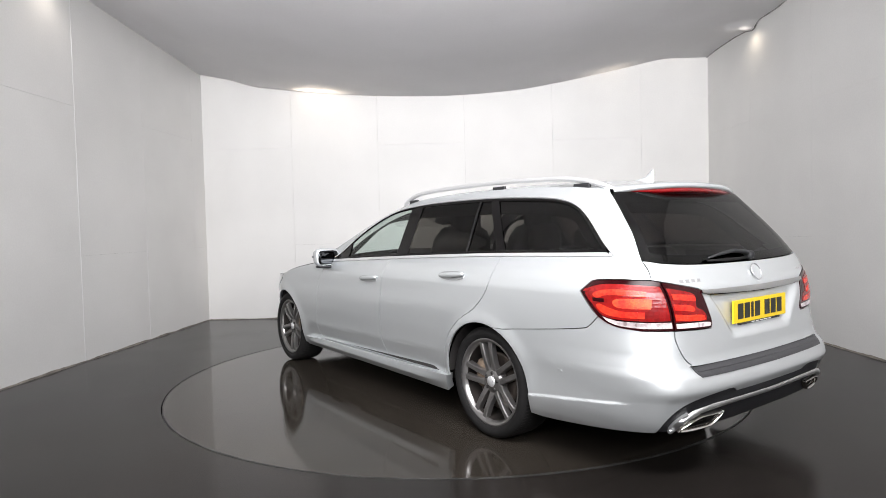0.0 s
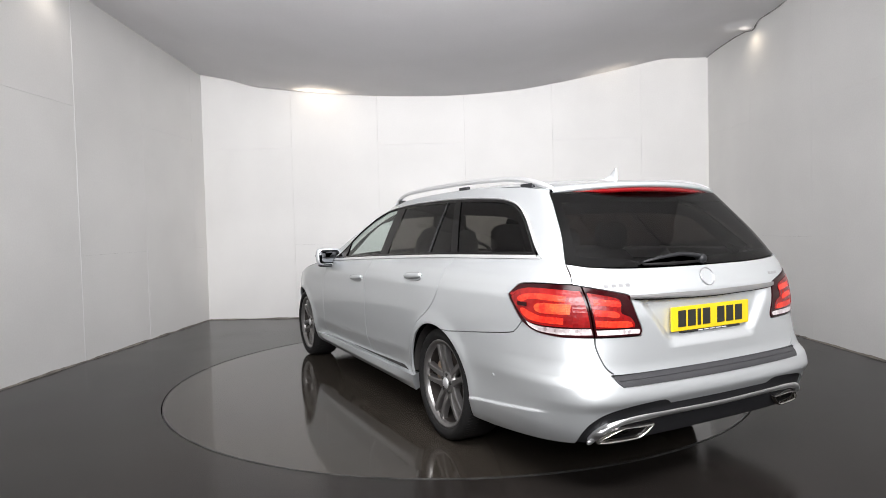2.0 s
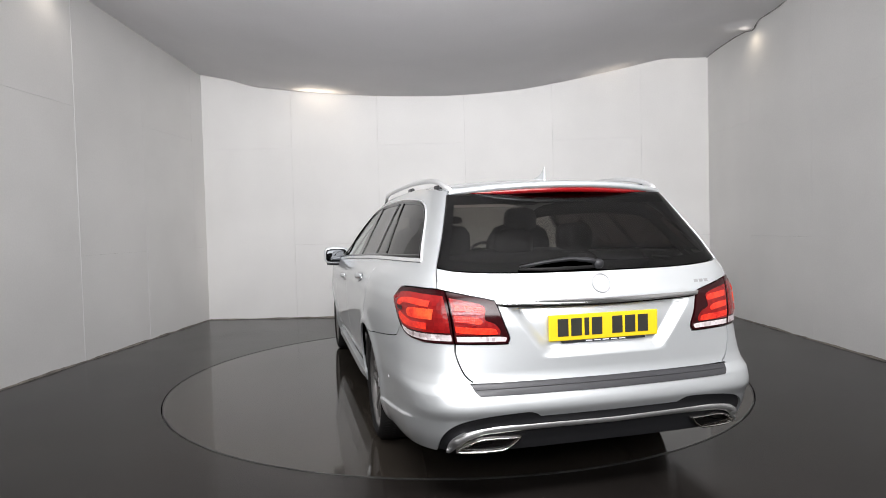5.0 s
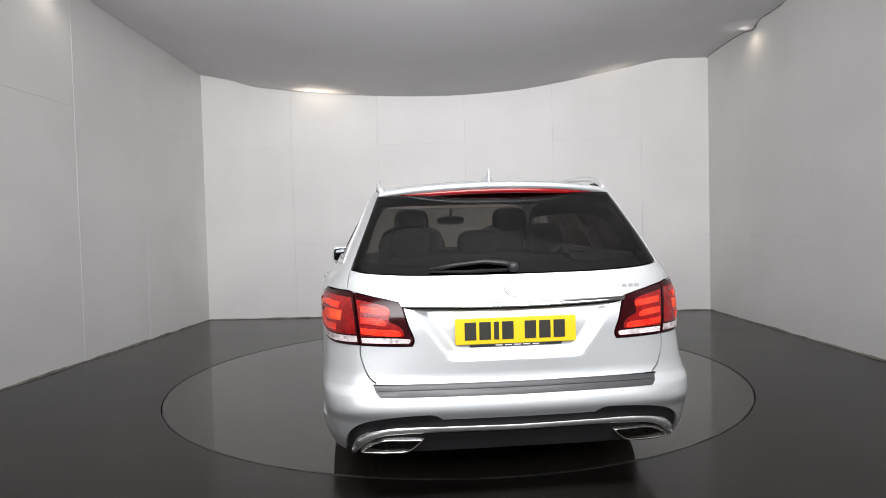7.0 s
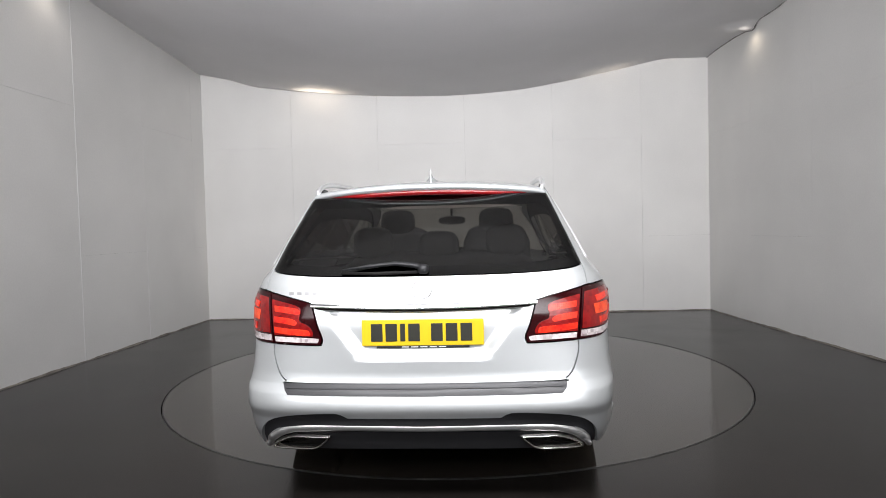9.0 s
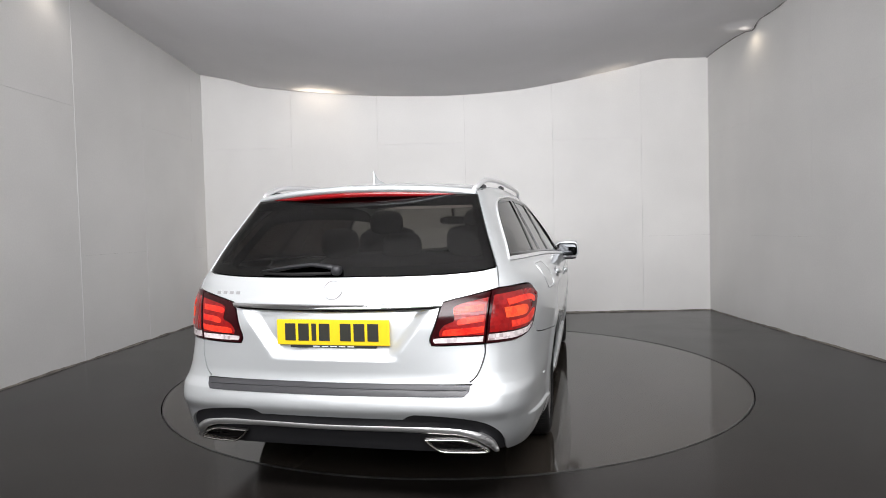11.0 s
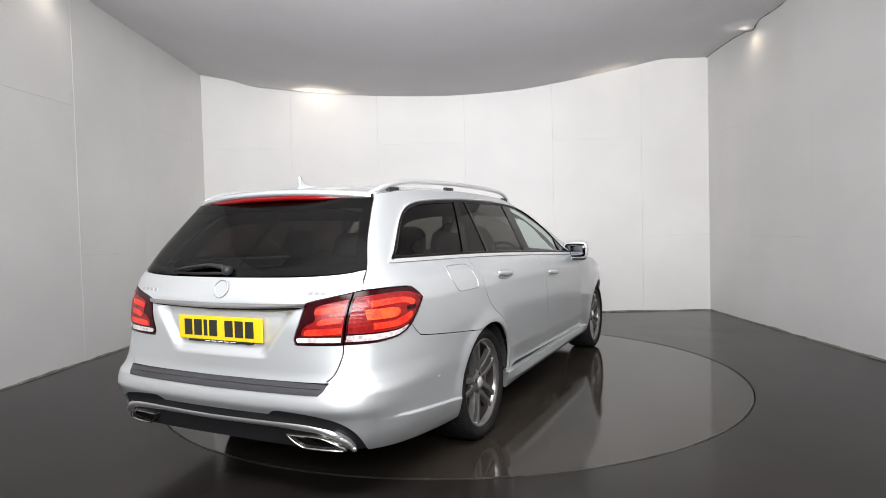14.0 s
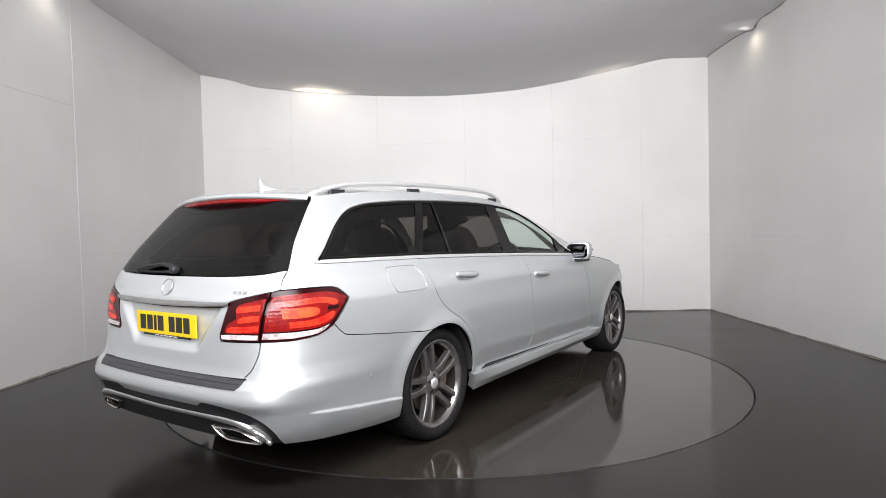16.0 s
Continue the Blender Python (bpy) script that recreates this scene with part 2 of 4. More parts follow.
# pale filler standing proud in some upright joints
FILLER = material("joint_filler", (0.81, 0.805, 0.80), 0.5, stain=0.05, stain_scale=4)
for m, u, z0, z1 in ((along(LEFT_NEAR, BACK_L), 7.76, 0.0, 3.6), (along(LEFT_NEAR, BACK_L), 8.94, 0.0, 1.1)):
    bm = bmesh.new()
    prev = None
    n = max(4, int((z1 - z0) / 0.05))
    for i in range(n + 1):
        z = z0 + (z1 - z0) * i / n
        w = 0.0030 + 0.002 * noise.noise((u, z * 5.0, 0.0))
        cur = [bm.verts.new((u + w * a, -0.0025 * b, z)) for a, b in ((-1, 0), (-0.5, 0.9), (0, 1.2), (0.5, 0.9), (1, 0))]
        if prev:
            for k in range(4):
                bm.faces.new((prev[k], prev[k + 1], cur[k + 1], cur[k]))
        prev = cur
    fill = tagged(link_mesh("wall_trim", bm, FILLER), "pale filler bead in an upright wall joint", "trim", kind="structure")
    fill.matrix_basis = m

# worn sealant line along the foot of the walls
SEAL = material("worn_sealant", (0.22, 0.20, 0.175), 0.8, stain=0.6, stain_scale=5, grain=0.25, grain_scale=60)
for p, q in ((BACK_L, BACK_R), (LEFT_NEAR, BACK_L), (BACK_R, RIGHT_NEAR)):
    length = math.hypot(q[0] - p[0], q[1] - p[1])
    bm = bmesh.new()
    n = int(length / 0.06)
    prev = None
    for i in range(n + 1):
        u = 0.01 + (length - 0.02) * i / n
        h = 0.014 + 0.010 * noise.noise((u * 3.1 + p[0] * 7, 0.3, 0.0)) + 0.006 * noise.noise((u * 17.0, 1.3, 0.0))
        w = 0.012 + 0.006 * noise.noise((u * 9.0, 4.3, 0.0))
        cur = [bm.verts.new((u, -0.001, h)), bm.verts.new((u, -0.004, h * 0.8)), bm.verts.new((u, -w, 0.001))]
        if prev:
            bm.faces.new((prev[0], prev[1], cur[1], cur[0]))
            bm.faces.new((prev[1], prev[2], cur[2], cur[1]))
        prev = cur
    seal = tagged(link_mesh("baseboard", bm, SEAL), "dirty sealant line where wall meets floor", "trim", kind="structure")
    seal.matrix_basis = along(p, q)

# floor with a round hole for the table
bm = bmesh.new()
N = 160
ring = [bm.verts.new(((TABLE_R + 0.012) * math.cos(2 * math.pi * i / N), (TABLE_R + 0.012) * math.sin(2 * math.pi * i / N), 0)) for i in range(N)]
out = []
for i in range(N):
    c, s_ = math.cos(2 * math.pi * i / N), math.sin(2 * math.pi * i / N)
    k = 8.0 / max(abs(c), abs(s_))
    out.append(bm.verts.new((c * k, s_ * k, 0)))
low = [bm.verts.new((v.co.x, v.co.y, -0.08)) for v in ring]
for i in range(N):
    j = (i + 1) % N
    bm.faces.new((ring[i], out[i], out[j], ring[j]))
    bm.faces.new((low[i], ring[i], ring[j], low[j]))
tagged(link_mesh("floor", bm, FLOOR, False), "dark grey glossy vinyl floor", "floor", kind="structure")
bm = bmesh.new()
bmesh.ops.create_circle(bm, cap_ends=True, segments=64, radius=TABLE_R + 0.1, matrix=Matrix.Translation((0, 0, -0.08)))
tagged(link_mesh("floor_pit", bm, GAP, False), "dark pit under the turntable", "floor", kind="structure")

# turntable
bm = bmesh.new()
bmesh.ops.create_cone(bm, cap_ends=True, segments=160, radius1=TABLE_R, radius2=TABLE_R, depth=0.05, matrix=Matrix.Translation((0, 0, -0.025)))
bmesh.ops.bevel(bm, geom=[e for e in bm.edges if all(v.co.z > -0.01 for v in e.verts)], offset=0.004, segments=2, affect="EDGES")
turntable = tagged(link_mesh("turntable", bm, TABLE, False), "large round glossy dark turntable flush with the floor", "turntable")

bm = bmesh.new()
N2 = 160
for r0, r1, z0 in ((TABLE_R - 0.006, TABLE_R + 0.003, 0.0015),):
    a_ = [bm.verts.new((r0 * math.cos(2 * math.pi * i / N2), r0 * math.sin(2 * math.pi * i / N2), z0)) for i in range(N2)]
    b_ = [bm.verts.new((r1 * math.cos(2 * math.pi * i / N2), r1 * math.sin(2 * math.pi * i / N2), z0 - 0.001)) for i in range(N2)]
    c_ = [bm.verts.new((r1 * math.cos(2 * math.pi * i / N2), r1 * math.sin(2 * math.pi * i / N2), -0.03)) for i in range(N2)]
    for i in range(N2):
        j = (i + 1) % N2
        bm.faces.new((a_[i], b_[i], b_[j], a_[j]))
        bm.faces.new((b_[i], c_[i], c_[j], b_[j]))
part("edge_trim", bm, EDGE, turntable, "thin worn metal edge", False)

# sagging ceiling sheet, hung between the side walls
SAG = curve([(-3.45, 3.42), (-3.04, 3.33), (-2.66, 3.22), (-2.27, 3.165), (-1.81, 3.115), (-0.95, 3.045), (-0.07, 3.02), (0.82, 3.06), (1.59, 3.165), (2.36, 3.31), (3.05, 3.425), (3.5, 3.42)])


EDGE_R = curve([(-2.6, 3.60), (1.0, 3.525), (1.40, 3.497), (1.67, 3.478), (1.92, 3.478), (2.0, 3.452), (2.08, 3.405), (2.28, 3.438), (2.56, 3.450), (3.01, 3.443), (3.37, 3.416)])


def sail_z(x, y):
    z = SAG(x)
    if x < -2.0:
        z += 0.064 * (3.3 - y) * min(1.0, (-x - 2.0) / 1.4) ** 2
    k = max(0.0, min(1.0, (x - 2.95) / 0.55))
    k = k * k * (3 - 2 * k)
    return z * (1 - k) + EDGE_R(y) * k


bm = bmesh.new()
NX, NY = 90, 170
grid = []
for j in range(NY + 1):
    row = []
    for i in range(NX + 1):
        fy = j / NY
        y = -2.6 + fy * (3.37 + 2.6)
        w0 = -3.44 - 0.058 * (3.46 - y) + 0.02
        w1 = 3.51 + 0.027 * (3.3 - y) - 0.02
        x = w0 + (w1 - w0) * i / NX
        row.append(bm.verts.new((x, y, sail_z(x, y))))
    grid.append(row)
for j in range(NY):
    for i in range(NX):
        bm.faces.new((grid[j][i], grid[j + 1][i], grid[j + 1][i + 1], grid[j][i + 1]))
bmesh.ops.solidify(bm, geom=bm.faces[:], thickness=-0.006)
tagged(link_mesh("ceiling", bm, SAIL), "white sagging ceiling sheet hung between the walls", "ceiling", kind="structure")
# strip painting the sheet's shadow gap along east wall and round the corner
SHADOW_GAP = material("ragged_shadow_gap", (0.36, 0.35, 0.345), 0.8, stain=0.5, stain_scale=7, grain=0.3, grain_scale=60)
edge_pts = []
for i in range(120):
    y = -0.5 + 3.86 * i / 119
    x = 3.51 + 0.027 * (3.3 - y) - 0.018
    edge_pts.append((x, y, sail_z(x, y) - 0.004 + 0.003 * noise.noise((y * 6.0, 0.0, 2.0))))
bm = bmesh.new()
prev = None
for i, (x, y, z) in enumerate(edge_pts):
    h = 0.005 + 0.004 * noise.noise((y * 4.0, 3.0, 0.0))
    cur = [bm.verts.new((x - 0.004, y, z + 0.004)), bm.verts.new((x + 0.004, y, z - h)), bm.verts.new((x + 0.012, y, z - h * 0.6)), bm.verts.new((x + 0.014, y, z + 0.004))]
    if prev:
        for k in range(3):
            bm.faces.new((prev[k], cur[k], cur[k + 1], prev[k + 1]))
    prev = cur
tagged(link_mesh("ceiling_gap_strip", bm, SHADOW_GAP), "ragged grey strip painted in for the shadow gap at the hung ceiling sheet", "trim", kind="structure")
bm = boxed(-4.3, -7.3, 4.1, 4.0, 3.8, 4.2)
tagged(link_mesh("ceiling_slab", bm, SAIL, False), "roof slab above the hung ceiling", "ceiling", kind="structure")

# ---- lights ----
def spot(x, y, z, tx, ty, tz, watts, angle=70, colour=(1.0, 0.86, 0.68), blend=0.6, size=0.03):
    d = bpy.data.lights.new("spot_beam", "SPOT")
    d.energy, d.spot_size, d.spot_blend, d.color, d.shadow_soft_size = watts, radians(angle), blend, colour, size
    o = new("spot_beam", d)
    o.matrix_basis = look((x, y, z), (tx, ty, tz))
    return o


# washers above the sheet's back edge, and two in the slits along the side walls
spot(-1.75, 3.395, 3.55, -1.75, 3.42, 2.0, 46, 110, blend=1.0)
spot(2.15, 3.335, 3.75, 2.15, 3.34, 2.0, 19, 100, blend=1.0)
spot(-3.44, 0.38, 3.56, -3.60, 0.38, 2.6, 6.0, 130, (1.0, 0.90, 0.80), blend=1.0, size=0.1)
spot(3.42, 2.05, 3.395, 3.55, 2.08, 2.6, 3.2, 150, blend=1.0, size=0.06)
# unseen extra spot, added to lay a light streak under the sheet's edge
spot(3.47, 1.90, 3.345, 3.25, 2.55, 3.44, 6.0, 48, (1.0, 0.92, 0.82), 1.0, 0.015)


def panel_light(x, y, z, rx, ry, rz, w, h, watts, colour=(0.98, 0.975, 1.0)):
    d = bpy.data.lights.new("studio_panel", "AREA")
    d.shape, d.size, d.size_y, d.energy, d.color = "RECTANGLE", w, h, watts, colour
    d.spread = radians(98)
    o = new("studio_panel", d)
    o.matrix_basis = pose(x, y, z, rx, ry, rz)
    return o


panel_light(0, -5.8, 2.42, 97, 0, 0, 6.4, 1.6, 258)
panel_light(0, -4.55, 3.4, 40, 0, 0, 3.6, 0.7, 85)

# ---- the car ----
def skin_at(s, z, up=None):
    if s < 0:
        x, y, z = skin(-s, z, up)
        return Vector((x, -y, z))
    return Vector(skin(s, z, up))


def SX(x, z, up=None):
    return (s_at_x(x, z, up), z)


def SY(y, z):
    return (s_at_y(abs(y), z) * (1 if y >= 0 else -1), z)


def smooth_path(pts, closed=False, n=6):
    """Catmull-Rom through 2D points; a third entry 1 marks a sharp corner."""
    out = []
    m = len(pts)
    last = m if closed else m - 1
    for i in range(last):
        p1, p2 = pts[i], pts[(i + 1) % m]
        p0 = pts[i - 1] if (i > 0 or closed) else p1
        p3 = pts[(i + 2) % m] if (i + 2 < m or closed) else p2
        if len(p1) > 2:
            p0 = (2 * p1[0] - p2[0], 2 * p1[1] - p2[1])
        if len(p2) > 2:
            p3 = (2 * p2[0] - p1[0], 2 * p2[1] - p1[1])
        for k in range(n):
            t = k / n
            out.append(tuple(0.5 * (2 * p1[d] + (p2[d] - p0[d]) * t + (2 * p0[d] - 5 * p1[d] + 4 * p2[d] - p3[d]) * t * t
                                    + (3 * p1[d] - p0[d] - 3 * p2[d] + p3[d]) * t ** 3) for d in (0, 1)))
    if not closed:
        out.append(tuple(pts[-1][:2]))
    return out


def side_path(pts, closed=False, n=5, up=None):
    """A path given in (x, z), taken to the skin's (s, z)."""
    return [SX(x, z, up) for x, z in smooth_path(pts, closed, n)]


def tail_path(pts, closed=False, n=5):
    return [SY(y, z) for y, z in smooth_path(pts, closed, n)]


def arc_path(cx, cz, r, a0, a1, n=22):
    return [SX(cx + r * math.cos(radians(a0 + (a1 - a0) * i / n)), cz + r * math.sin(radians(a0 + (a1 - a0) * i / n)), False) for i in range(n + 1)]


SCALE_S = 1.9


def inset(poly, d):
    m = len(poly)
    area = sum(poly[i][0] * poly[(i + 1) % m][1] - poly[(i + 1) % m][0] * poly[i][1] for i in range(m))
    sign = 1 if area > 0 else -1
    out = []
    for i in range(m):
        a, b, c = (Vector((p[0] * SCALE_S, p[1])) for p in (poly[i - 1], poly[i], poly[(i + 1) % m]))
        e, f = (b - a), (c - b)
        if e.length < 1e-7 or f.length < 1e-7:
            e = f = (c - a)
        e, f = e.normalized(), f.normalized()
        n = Vector((-e.y - f.y, e.x + f.x)) * sign
        n = n / max(n.length_squared, 0.35) * 2 if n.length > 0 else n
        q = b + n * d
        out.append((q.x / SCALE_S, q.y))
    return out


def tidy(poly):
    out = []
    for p in poly:
        if not out or abs(p[0] - out[-1][0]) * SCALE_S + abs(p[1] - out[-1][1]) > 0.0012:
            out.append(p)
    while len(out) > 3 and abs(out[0][0] - out[-1][0]) * SCALE_S + abs(out[0][1] - out[-1][1]) < 0.0012:
        out.pop()
    return out


def finish(name, verts, normals, faces, mat, parent, side, label):
    if side < 0:
        verts = [(v[0], -v[1], v[2]) for v in verts]
        normals = [(v[0], -v[1], v[2]) for v in normals]
        faces = [tuple(reversed(f)) for f in faces]
    me = bpy.data.meshes.new(name)
    me.from_pydata([tuple(v) for v in verts], [], faces)
    me.materials.append(mat)
    for p in me.polygons:
        p.use_smooth = True
    me.normals_split_custom_set_from_vertices([tuple(n) for n in normals])
    ob = new(name, me)
    ob.parent = parent
    if parent is CAR:
        ob.location.x = AXLE
    if label:
        tagged(ob, label)
    return ob


def sheet(name, poly, mat, parent, off=0.0, thick=0.012, up=None, side=1, disp=None, label="", gap=0.0024, ds=0.02, dz=0.03):
    """A curved panel: the part of the skin inside an outline in (s, z), with a rim that goes in by thick."""
    poly = tidy(poly)
    if gap:
        poly = tidy(inset(poly, gap))
    bm = bmesh.new()
    vs = [bm.verts.new((s * SCALE_S, z, 0)) for s, z in poly]
    face = bm.faces.new(vs)
    face.normal_update()
    if face.normal.z < 0:
        bmesh.ops.reverse_faces(bm, faces=[face])
    bmesh.ops.triangulate(bm, faces=bm.faces[:], ngon_method="EAR_CLIP")
    smin, smax = min(p[0] for p in poly), max(p[0] for p in poly)
    zmin, zmax = min(p[1] for p in poly), max(p[1] for p in poly)
    cuts = [((i * ds + 1e-5) * SCALE_S, 0) for i in range(math.ceil(smin / ds), math.ceil(smax / ds))]
    cuts += [(i * dz + 1e-5, 1) for i in range(math.ceil(zmin / dz), math.ceil(zmax / dz))]
    for c, axis in cuts:
        bmesh.ops.bisect_plane(bm, geom=bm.verts[:] + bm.edges[:] + bm.faces[:], dist=1e-6,
                               plane_co=(c, 0, 0) if axis == 0 else (0, c, 0), plane_no=(1, 0, 0) if axis == 0 else (0, 1, 0))
    bmesh.ops.dissolve_limit(bm, angle_limit=0.001, verts=[], edges=[])
    bm.verts.index_update()

    def place(s, z):
        p = skin_at(s, z, up)
        return p + disp(p) if disp else p

    verts, normals = [], []
    e = 0.002
    for v in bm.verts:
        s, z = v.co.x / SCALE_S, v.co.y
        p = place(s, z)
        n = (place(s + e, z) - place(s - e, z)).cross(place(s, z + e) - place(s, z - e))
        n = n.normalized() if n.length > 0 else Vector((0, 1, 0))
        # s runs from the tail to the nose: the outward side is the reverse of that product
        n = -n
        verts.append(p + n * off)
        normals.append(n)
    faces = [tuple(reversed([v.index for v in f.verts])) for f in bm.faces]
    for ed in bm.edges:
        if len(ed.link_faces) != 1:
            continue
        a, b = ed.verts[0].index, ed.verts[1].index
        loop = ed.link_loops[0]
        if loop.vert.index != a:
            a, b = b, a
        k = len(verts)
        t = (verts[b] - verts[a])
        rn = normals[a].cross(t)
        rn = rn.normalized() if rn.length > 0 else normals[a]
        verts += [verts[a], verts[b], verts[b] - normals[b] * thick, verts[a] - normals[a] * thick]
        normals += [rn] * 4
        faces.append((k, k + 1, k + 2, k + 3))
    bm.free()
    return finish(name, verts, normals, faces, mat, parent, side, label)


def ring(name, poly, width, mat, parent, off=0.0, thick=0.01, up=None, side=1, label="", closed=True, outward=0.0):
    """A narrow moulding along an outline on the skin: rounded across."""
    poly = tidy(poly)
    outer = inset(poly, -outward) if outward else poly
    inner = inset(poly, width)
    verts, normals, faces = [], [], []
    rows = 5
    m = len(poly)
    for i in range(m):
        for k in range(rows):
            f = k / (rows - 1)
            s = outer[i][0] + (inner[i][0] - outer[i][0]) * f
            z = outer[i][1] + (inner[i][1] - outer[i][1]) * f
            p = skin_at(s, z, up)
            e = 0.002
            n = -(skin_at(s + e, z, up) - skin_at(s - e, z, up)).cross(skin_at(s, z + e, up) - skin_at(s, z - e, up)).normalized()
            verts.append(p + n * (off + thick * (math.sin(math.pi * f) ** 0.6 if 0 < f < 1 else 0.0) - (0.006 if f in (0, 1) else 0)))
            normals.append(n)
    for i in range(m if closed else m - 1):
        j = (i + 1) % m
        for k in range(rows - 1):
            faces.append((i * rows + k, j * rows + k, j * rows + k + 1, i * rows + k + 1))
    me_v = [Vector(v) for v in verts]
    # true normals from the faces
    acc = [Vector((0, 0, 0)) for _ in me_v]
    for f in faces:
        n = (me_v[f[1]] - me_v[f[0]]).cross(me_v[f[3]] - me_v[f[0]])
        if n.dot(normals[f[0]]) < 0:
            n = -n
        for v in f:
            acc[v] += n
    normals = [a.normalized() if a.length > 1e-12 else n for a, n in zip(acc, normals)]
    return finish(name, verts, normals, faces, mat, parent, side, label)


def tube(bm, pts, radii, seg=10, squash=(1, 1), caps=True):
    """A swept tube through 3D points, with a radius for each."""
    rings = []
    for i, p in enumerate(pts):
        a = Vector(pts[max(i - 1, 0)])
        b = Vector(pts[min(i + 1, len(pts) - 1)])
        d = (b - a).normalized()
        side = d.cross(Vector((0, 0, 1)))
        side = side.normalized() if side.length > 1e-4 else Vector((1, 0, 0))
        upv = side.cross(d).normalized()
        r = radii[i] if isinstance(radii, (list, tuple)) else radii
        rings.append([bm.verts.new(Vector(p) + side * math.cos(2 * math.pi * k / seg) * r * squash[0] + upv * math.sin(2 * math.pi * k / seg) * r * squash[1]) for k in range(seg)])
    for a, b in zip(rings, rings[1:]):
        for k in range(seg):
            bm.faces.new((a[k], a[(k + 1) % seg], b[(k + 1) % seg], b[k]))
    if caps:
        bm.faces.new(list(reversed(rings[0])))
        bm.faces.new(rings[-1])
    bmesh.ops.recalc_face_normals(bm, faces=bm.faces[:])
    return bm


def blob(bm, cx, cy, cz, rx, ry, rz, power=2.6, seg=20, rows=12):
    """A rounded block."""
    made = bmesh.ops.create_uvsphere(bm, u_segments=seg, v_segments=rows, radius=1.0)["verts"]
    for v in made:
        d = sum(abs(c) ** power for c in v.co) ** (-1 / power)
        v.co = Vector((cx + v.co.x * d * rx, cy + v.co.y * d * ry, cz + v.co.z * d * rz))
    return bm


def lathe(bm, profile, seg=48, axis_y=0.0):
    """Turn (radius, y) pairs about the y axis."""
    rings = [[bm.verts.new((r * math.cos(2 * math.pi * k / seg), y, r * math.sin(2 * math.pi * k / seg))) for k in range(seg)] for r, y in profile]
    for a, b in zip(rings, rings[1:]):
        for k in range(seg):
            bm.faces.new((a[k], a[(k + 1) % seg], b[(k + 1) % seg], b[k]))
    bmesh.ops.recalc_face_normals(bm, faces=bm.faces[:])
    return bm


def carpart(name, bm, mat, parent=None, label="", smooth=True):
    parent = parent or CAR
    ob = part(name, bm, mat, parent, label, smooth)
    if parent is CAR:
        ob.location.x = AXLE
    return ob


def flat_shade(ob, angle=35):
    me = ob.data
    for p in me.polygons:
        p.use_smooth = True
    me.set_sharp_from_angle(angle=radians(angle))
    return ob


CAR = tagged(new("estate_car"), "silver metallic five-door estate car with tinted rear windows", "car")

WB = 2.874                 # wheelbase
ARCH_R, HUB_Z = 0.352, 0.318

# shared lines, in (x, z) on the side and (y, z) on the tail
BELT = curve([(-0.82, 1.056), (-0.08, 1.043), (0.9, 1.008), (1.9, 0.962)])
DOOR_FRONT = [(1.90, 0.966, 1), (2.03, 0.86), (2.13, 0.72), (2.20, 0.50), (2.22, 0.40), (2.17, 0.295, 1)]
DOOR_MID = [(1.02, 1.003, 1), (1.06, 0.86), (1.12, 0.62), (1.145, 0.45), (1.10, 0.295, 1)]
DOOR_REAR = [(-0.10, 1.043, 1), (-0.09, 0.93), (-0.05, 0.84), (0.05, 0.745), (0.20, 0.66), (0.31, 0.56), (0.385, 0.42), (0.40, 0.295, 1)]
ROOF_EDGE = curve([(-0.70, 1.382), (-0.5, 1.408), (-0.2, 1.428), (0.2, 1.436), (0.6, 1.430), (0.9, 1.418), (1.15, 1.396), (1.3, 1.375)])
WIN_TOP = [(-0.80, 1.062), (-0.735, 1.115), (-0.66, 1.185), (-0.58, 1.255), (-0.50, 1.308), (-0.40, 1.342), (-0.24, 1.364), (0.15, 1.384), (0.60, 1.386), (0.85, 1.379), (1.05, 1.365), (1.20, 1.345), (1.36, 1.302), (1.53, 1.228), (1.70, 1.128), (1.84, 1.020), (1.895, 0.974)]


def belt_path(x0, x1, n=24, up_by=0.0, up=True):
    return [SX(x0 + (x1 - x0) * i / n, BELT(x0 + (x1 - x0) * i / n) + up_by, up) for i in range(n + 1)]


def straight(x0, z0, x1, z1, n=8, up=True):
    return [SX(x0 + (x1 - x0) * i / n, z0 + (z1 - z0) * i / n, up) for i in range(n + 1)]


def fold(p):
    """Relief of the flanks: crease over the sills, hollow lower doors, swelling arches, bumper lip."""
    x, y, z = p
    o = 0.0
    if 0.2 < x < 2.6:
        k = min(1, (x - 0.2) / 0.35) * min(1, (2.6 - x) / 0.3)
        t = 0.435 + 0.02 * (1.2 - x) - z
        if t > -0.01:
            o -= k * (0.26 * max(0.0, t) + 0.0015 * max(0.0, 1 - abs(t) / 0.01))
        # shoulder line through the handles, falling to the front
        zl = 0.905 - 0.035 * (x - 0.2)
        o += k * 0.004 * math.exp(-((z - zl) / 0.05) ** 2)
    for ax in (0.0, WB):
        r = math.hypot(x - ax, z - HUB_Z)
        if z > 0.2:
            o += 0.012 * math.exp(-((r - ARCH_R) / 0.05) ** 2)
    if x < -0.30 and z < 0.45:
        line = 0.333 - (x + 0.39) * 0.105
        k = max(0, min(1, (x + 0.95) / 0.10)) * max(0, min(1, (-0.33 - x) / 0.05))
        t = (z - line) / 0.0016
        o += k * 0.012 / (1 + math.exp(max(-40, min(40, t)))) * (1 - max(0, min(1, (line - z) / 0.14)))
    return Vector((0, o if y >= 0 else -o, 0))


